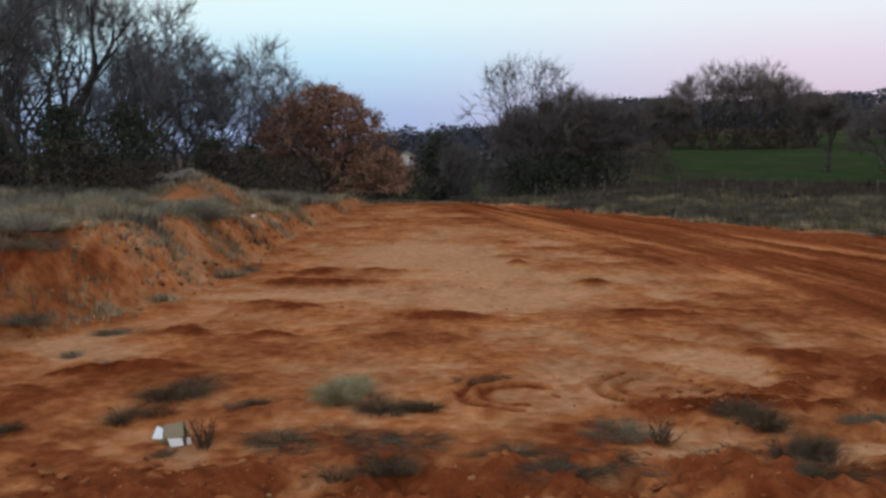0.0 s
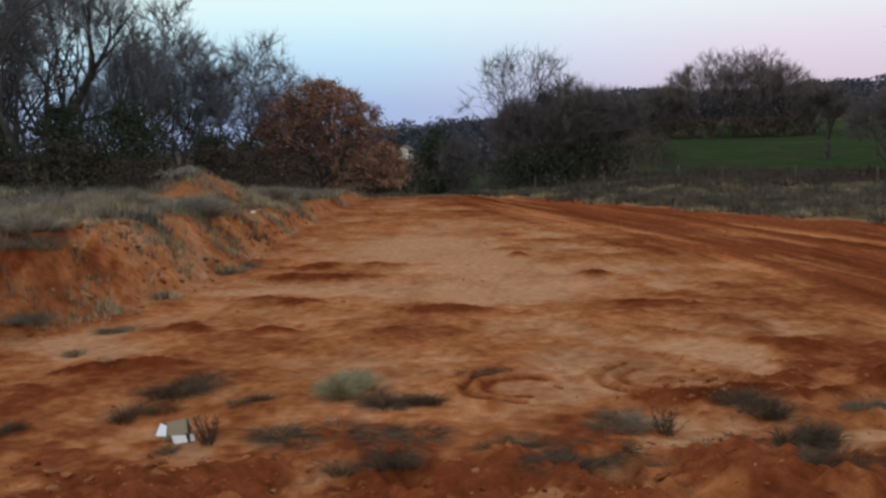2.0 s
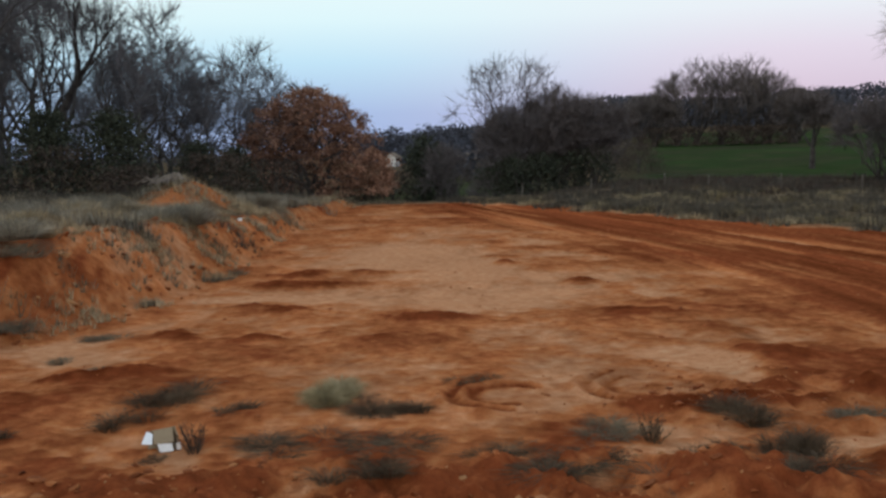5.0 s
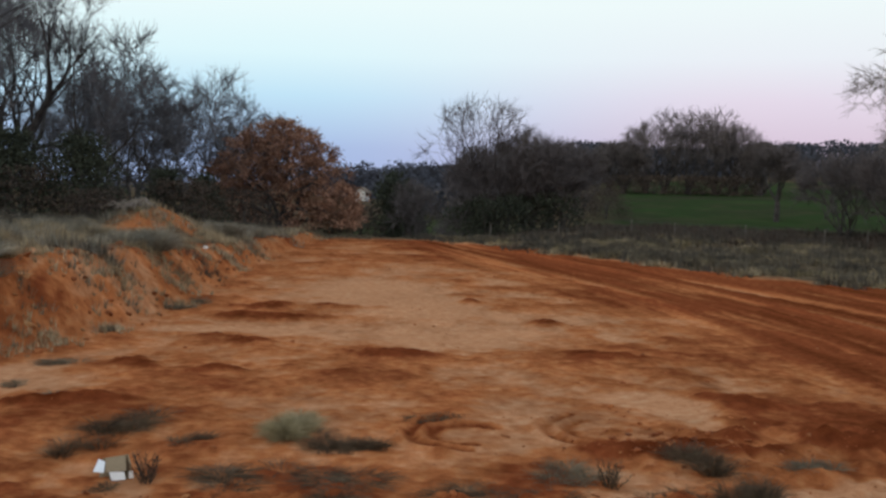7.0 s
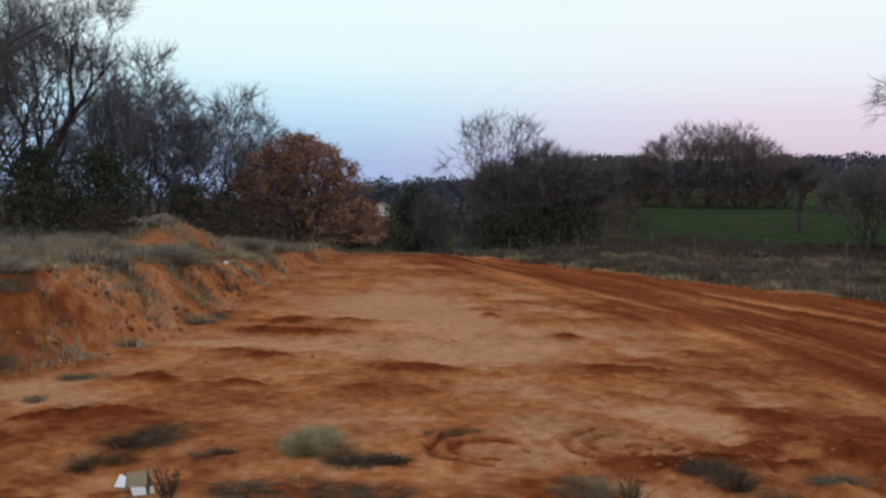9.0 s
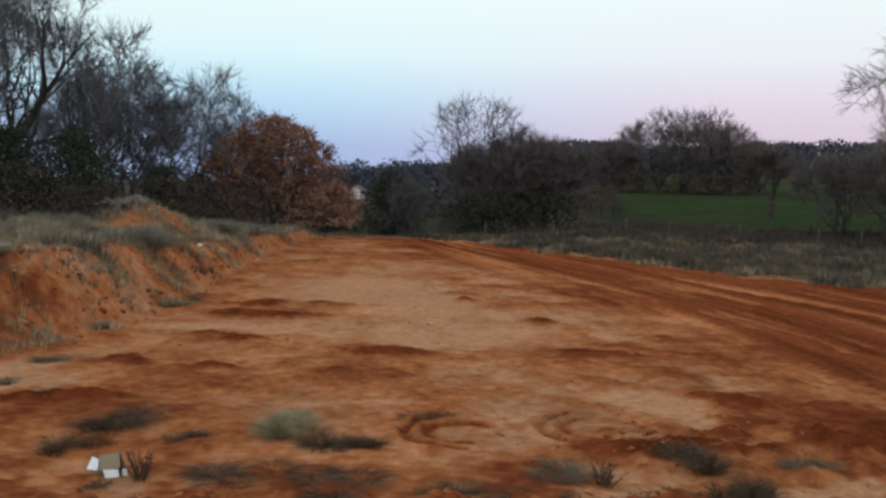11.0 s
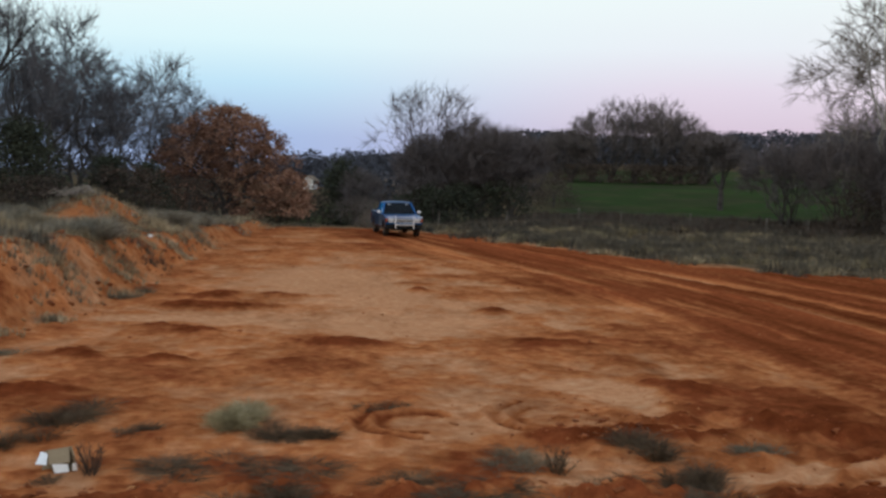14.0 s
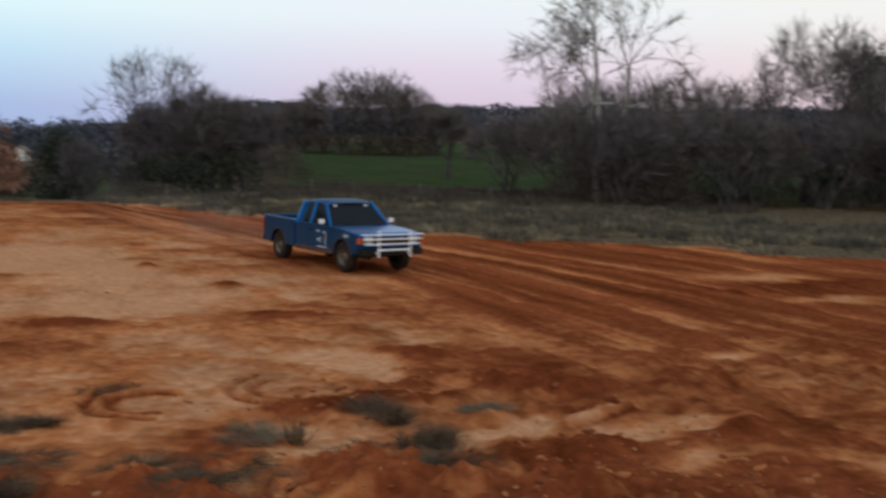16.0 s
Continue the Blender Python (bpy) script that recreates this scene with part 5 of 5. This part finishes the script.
    for s in (-1, 1):
        bm = bmesh.new()
        slab(bm, [(s * (w0 + 0.008), rb + 0.26, zb), (s * (w0 + 0.008), rb - 0.03, zb), (s * (w1 + 0.02), rt - 0.02, zt - 0.02), (s * (w1 + 0.02), rt + 0.20, zt - 0.02)], 0.02)
        part("cab_corner", bm, BLUE, truck)
        for cy, lo_ in ((0.0, 0.46), (AXLE, 0.48)):
            bm = bmesh.new()
            tube(bm, [(s * 0.952, y, z) for y, z in arch(cy, r=0.455, low=lo_)], 0.016, 6)
            part("wheel_arch_lip", bm, DUSTY, truck, "dusty wheel-arch lip")
    # interior
    bm = bmesh.new()
    box(bm, (-0.86, -2.48, 0.60), (0.86, -0.75, 1.19))
    part("cab_interior", bm, BLACK, truck)
    for x in (-0.4, 0.4):
        bm = bmesh.new()
        slab(bm, [(x - 0.25, -1.72, 1.15), (x + 0.25, -1.72, 1.15), (x + 0.22, -1.84, 1.48), (x - 0.22, -1.84, 1.48)], 0.10)
        bmesh.ops.bevel(bm, geom=bm.edges[:], offset=0.03, segments=2, affect="EDGES")
        part("seat", bm, CLOTH, truck)
    # nose
    bm = bmesh.new()
    box(bm, (-0.90, 0.835, 0.76), (0.90, 0.858, 0.99), 0.006)
    grille = part("grille", bm, BLACK, truck)
    for k in range(4):
        bm = bmesh.new()
        box(bm, (-0.52, 0.856, 0.79 + 0.05 * k), (0.52, 0.866, 0.805 + 0.05 * k))
        part("grille_bar", bm, RIM, grille)
    for s in (-1, 1):
        bm = bmesh.new()
        box(bm, (min(s * 0.55, s * 0.82), 0.85, 0.86), (max(s * 0.55, s * 0.82), 0.875, 0.985), 0.01)
        part("headlight", bm, LAMP, truck)
        bm = bmesh.new()
        box(bm, (min(s * 0.55, s * 0.82), 0.85, 0.775), (max(s * 0.55, s * 0.82), 0.868, 0.845), 0.008)
        part("parking_light", bm, LAMP, truck)
        bm = bmesh.new()
        box(bm, (min(s * 0.87, s * 0.958), 0.76, 0.80), (max(s * 0.87, s * 0.958), 0.862, 0.965), 0.01)
        part("marker_light", bm, AMBER, truck, "orange corner marker light")
        bm = bmesh.new()
        tube(bm, [(s * 0.90, -0.86, 1.20), (s * 1.04, -0.84, 1.24)], 0.015, 6)
        mirror_arm = part("mirror_arm", bm, BLACK, truck)
        bm = bmesh.new()
        box(bm, (s * 1.08 - 0.085, -0.86, 1.21), (s * 1.08 + 0.085, -0.80, 1.335), 0.02)
        part("door_mirror", bm, CHROME, truck, "bright chrome door mirror")
    bm = bmesh.new()
    box(bm, (-0.95, 0.80, 0.50), (0.95, 0.93, 0.68), 0.03)
    part("front_bumper", bm, BLACK, truck)
    bm = bmesh.new()
    box(bm, (-0.55, -4.3, 0.40), (-0.45, 0.7, 0.52))
    box(bm, (0.45, -4.3, 0.40), (0.55, 0.7, 0.52))
    part("chassis", bm, BLACK, truck)
    for y in (0.0, AXLE):
        bm = bmesh.new()
        tube(bm, [(-0.75, y, RADIUS), (0.75, y, RADIUS)], 0.05, 8)
        part("axle", bm, BLACK, truck)
    # grille guard
    guard = new("grille_guard")
    guard.parent = truck
    for x in (-0.47, 0.47):
        bm = bmesh.new()
        tube(bm, [(x, 1.02, 0.47), (x, 1.03, 0.80), (x, 1.02, 1.15)], 0.021, 8)
        part("guard_post", bm, STEEL, guard)
    for z, x in ((1.045, 0.93), (0.93, 0.88), (0.80, 0.82)):
        bm = bmesh.new()
        tube(bm, [(-x, 0.95, z), (-0.76, 1.02, z), (0.76, 1.02, z), (x, 0.95, z)], 0.016, 8)
        part("guard_bar", bm, STEEL, guard)
    bm = bmesh.new()
    tube(bm, [(-0.47, 1.02, 0.655), (0.47, 1.02, 0.655)], 0.022, 8)
    part("guard_bar", bm, STEEL, guard)
    for s in (-1, 1):
        bm = bmesh.new()
        tube(bm, [(s * 0.47, 1.01, 0.58), (s * 0.47, 0.85, 0.56)], 0.03, 6)
        part("guard_bracket", bm, STEEL, guard)
    # painted marks on the doors and wing, illegible
    for s in (-1, 1):
        for y0, y1, z0, z1 in ((-0.84, -0.88, 0.66, 1.0), (-0.90, -0.98, 0.96, 1.01), (-1.10, -1.14, 0.70, 0.86), (-1.16, -1.34, 0.98, 1.02), (-1.18, -1.30, 0.74, 0.80), (-0.78, -1.30, 0.575, 0.60), (0.30, 0.10, 0.93, 1.0)):
            bm = bmesh.new()
            prism(bm, [(y0, z0), (y0, z1), (y1, z1), (y1, z0)], s * 0.9515, s * 0.9545)
            part("painted_mark", bm, PAINT_MARK, truck, "smeared white painted mark")
    # wheels
    wheels = []
    for y in (0.0, AXLE):
        for s in (-1, 1):
            hub = new("wheel")
            hub.parent = truck
            hub.location = (s * 0.80, y, RADIUS)

            def lathe(profile, n):
                b = bmesh.new()
                rings_ = [[b.verts.new((x * s, r * math.cos(2 * math.pi * k / n), r * math.sin(2 * math.pi * k / n))) for x, r in profile] for k in range(n)]
                for k in range(n):
                    for i in range(len(profile) - 1):
                        b.faces.new((rings_[k][i], rings_[k][i + 1], rings_[(k + 1) % n][i + 1], rings_[(k + 1) % n][i]))
                return b

            b = lathe([(-0.12, 0.22), (-0.135, 0.28), (-0.125, 0.355), (-0.09, RADIUS), (0.09, RADIUS), (0.125, 0.355), (0.135, 0.28), (0.12, 0.22)], 32)
            for k in range(24):
                a = 2 * math.pi * k / 24
                m = Matrix.Rotation(a, 4, "X") @ Matrix.Translation((0, 0, RADIUS)) @ Matrix.Diagonal((0.22, 0.045, 0.022, 1))
                bmesh.ops.create_cube(b, size=1, matrix=m)
            part("tyre", b, TYRE, hub)
            part("rim", lathe([(0.12, 0.225), (0.10, 0.215), (0.06, 0.19), (0.05, 0.10), (0.085, 0.07), (0.09, 0.0)], 24), RIM, hub)
            b = bmesh.new()
            for k in range(5):
                a = 2 * math.pi * k / 5
                m = Matrix.Translation((s * 0.058, 0.15 * math.cos(a), 0.15 * math.sin(a))) @ Matrix.Diagonal((0.012, 0.06, 0.06, 1))
                bmesh.ops.create_cube(b, size=1, matrix=m)
            part("rim_holes", b, BLACK, hub)
            wheels.append(hub)
    for o in truck.children_recursive:
        if o.data and o.parent not in wheels and not o.name.startswith("axle"):
            o.data.transform(Matrix.Translation((0, 0, -0.035)))
        if o.data:
            o.data.transform(Matrix.Scale(SIZE, 4))
        o.location = o.location * SIZE
    tagged(truck, "blue extended-cab pickup with bright steel grille guard, driving", "truck")
    return truck, wheels


truck, truck_wheels = pickup()


def dust_material():
    m = bpy.data.materials.new("hanging_dust")
    m.use_nodes = True
    n, l = m.node_tree.nodes, m.node_tree.links
    b = n["Principled BSDF"]
    b.inputs["Base Color"].default_value = (0.42, 0.33, 0.26, 1)
    b.inputs["Roughness"].default_value, b.inputs["Specular IOR Level"].default_value = 1.0, 0.0
    tc, t, r = n.new("ShaderNodeTexCoord"), n.new("ShaderNodeTexNoise"), n.new("ShaderNodeMapRange")
    t.inputs["Scale"].default_value, t.inputs["Detail"].default_value = 0.45, 3.0
    l.new(tc.outputs["Object"], t.inputs["Vector"])
    r.inputs[1].default_value, r.inputs[2].default_value, r.inputs[4].default_value = 0.35, 0.75, 0.07
    l.new(t.outputs["Fac"], r.inputs[0])
    l.new(r.outputs[0], b.inputs["Alpha"])
    return m


def dust_cloud():
    """Thin trailing dust, in soft-sided rolls behind the rear wheels."""
    root, rng, m = new("dust_cloud"), random.Random(91), dust_material()
    for back, wide, high in ((-6.2, 1.5, 0.5), (-9.0, 2.0, 0.8), (-12.4, 2.6, 1.1), (-16.5, 3.1, 1.35)):
        bm = bmesh.new()
        bmesh.ops.create_icosphere(bm, subdivisions=3, radius=1)
        for v in bm.verts:
            k = 1 + 0.35 * (noise.noise(v.co * 1.6 + Vector((back, 0, 0))))
            v.co = Vector((v.co.x * wide * 0.6 * k, back + v.co.y * wide * k, max(0.05, 0.25 + v.co.z * high * k)))
        part("dust_puff", bm, m, root, smooth=True)
    return tagged(root, "thin tan dust hanging behind the moving pickup", "dust")


dust = dust_cloud()

# seconds and the front axle's place
DRIVE = [(0.0, -8.0, 106.0), (9.0, -8.0, 106.0), (9.6, -7.2, 102.0), (10.3, -5.2, 93.5), (11.0, -3.2, 84.0), (11.5, -2.1, 78.5), (11.9, -1.35, 73.2), (12.5, -0.05, 68.5), (13.1, 1.3, 61.8),
         (13.5, 1.85, 55.4), (14.0, 2.5, 49.4), (14.5, 3.5, 44.2), (15.0, 4.45, 37.7), (15.5, 5.65, 30.7), (16.0, 7.06, 23.7)]


def motions():
    ts, xs, ys = (np.array(c) for c in zip(*DRIVE))
    rows = []
    for i, (t, x, y) in enumerate(DRIVE):
        a, b = max(i - 1, 1), min(i + 1, len(DRIVE) - 1)
        d = Vector((xs[b] - xs[a], ys[b] - ys[a])).normalized()
        rx, ry = x - d.x * 3.59 * SIZE, y - d.y * 3.59 * SIZE
        zf, zr = float(base_height(x, y)), float(base_height(rx, ry))
        tilt = math.degrees(math.atan2(zf - zr, 3.59 * SIZE))
        turn = math.degrees(math.atan2(-d.x, d.y)) % 360 + float(np.interp(t, (12.0, 14.0, 15.0, 15.5, 16.0), (-1, -1.5, -0.6, 0, 4)))
        rows.append((t, pose(x, y, zf + 0.01, tilt, 0, turn)))
    walk(truck, rows)
    walk(dust, rows)
    gone = np.concatenate([[0], np.cumsum(np.hypot(np.diff(xs), np.diff(ys)))])
    times = [0.0] + [9.0 + k / FPS for k in range(7 * FPS + 1)]
    for w in truck_wheels:
        p = w.location.copy()
        walk(w, [(t, pose(p.x, p.y, p.z, -math.degrees(float(np.interp(t, ts, gone)) / (RADIUS * SIZE)), 0, 0)) for t in times])


motions()
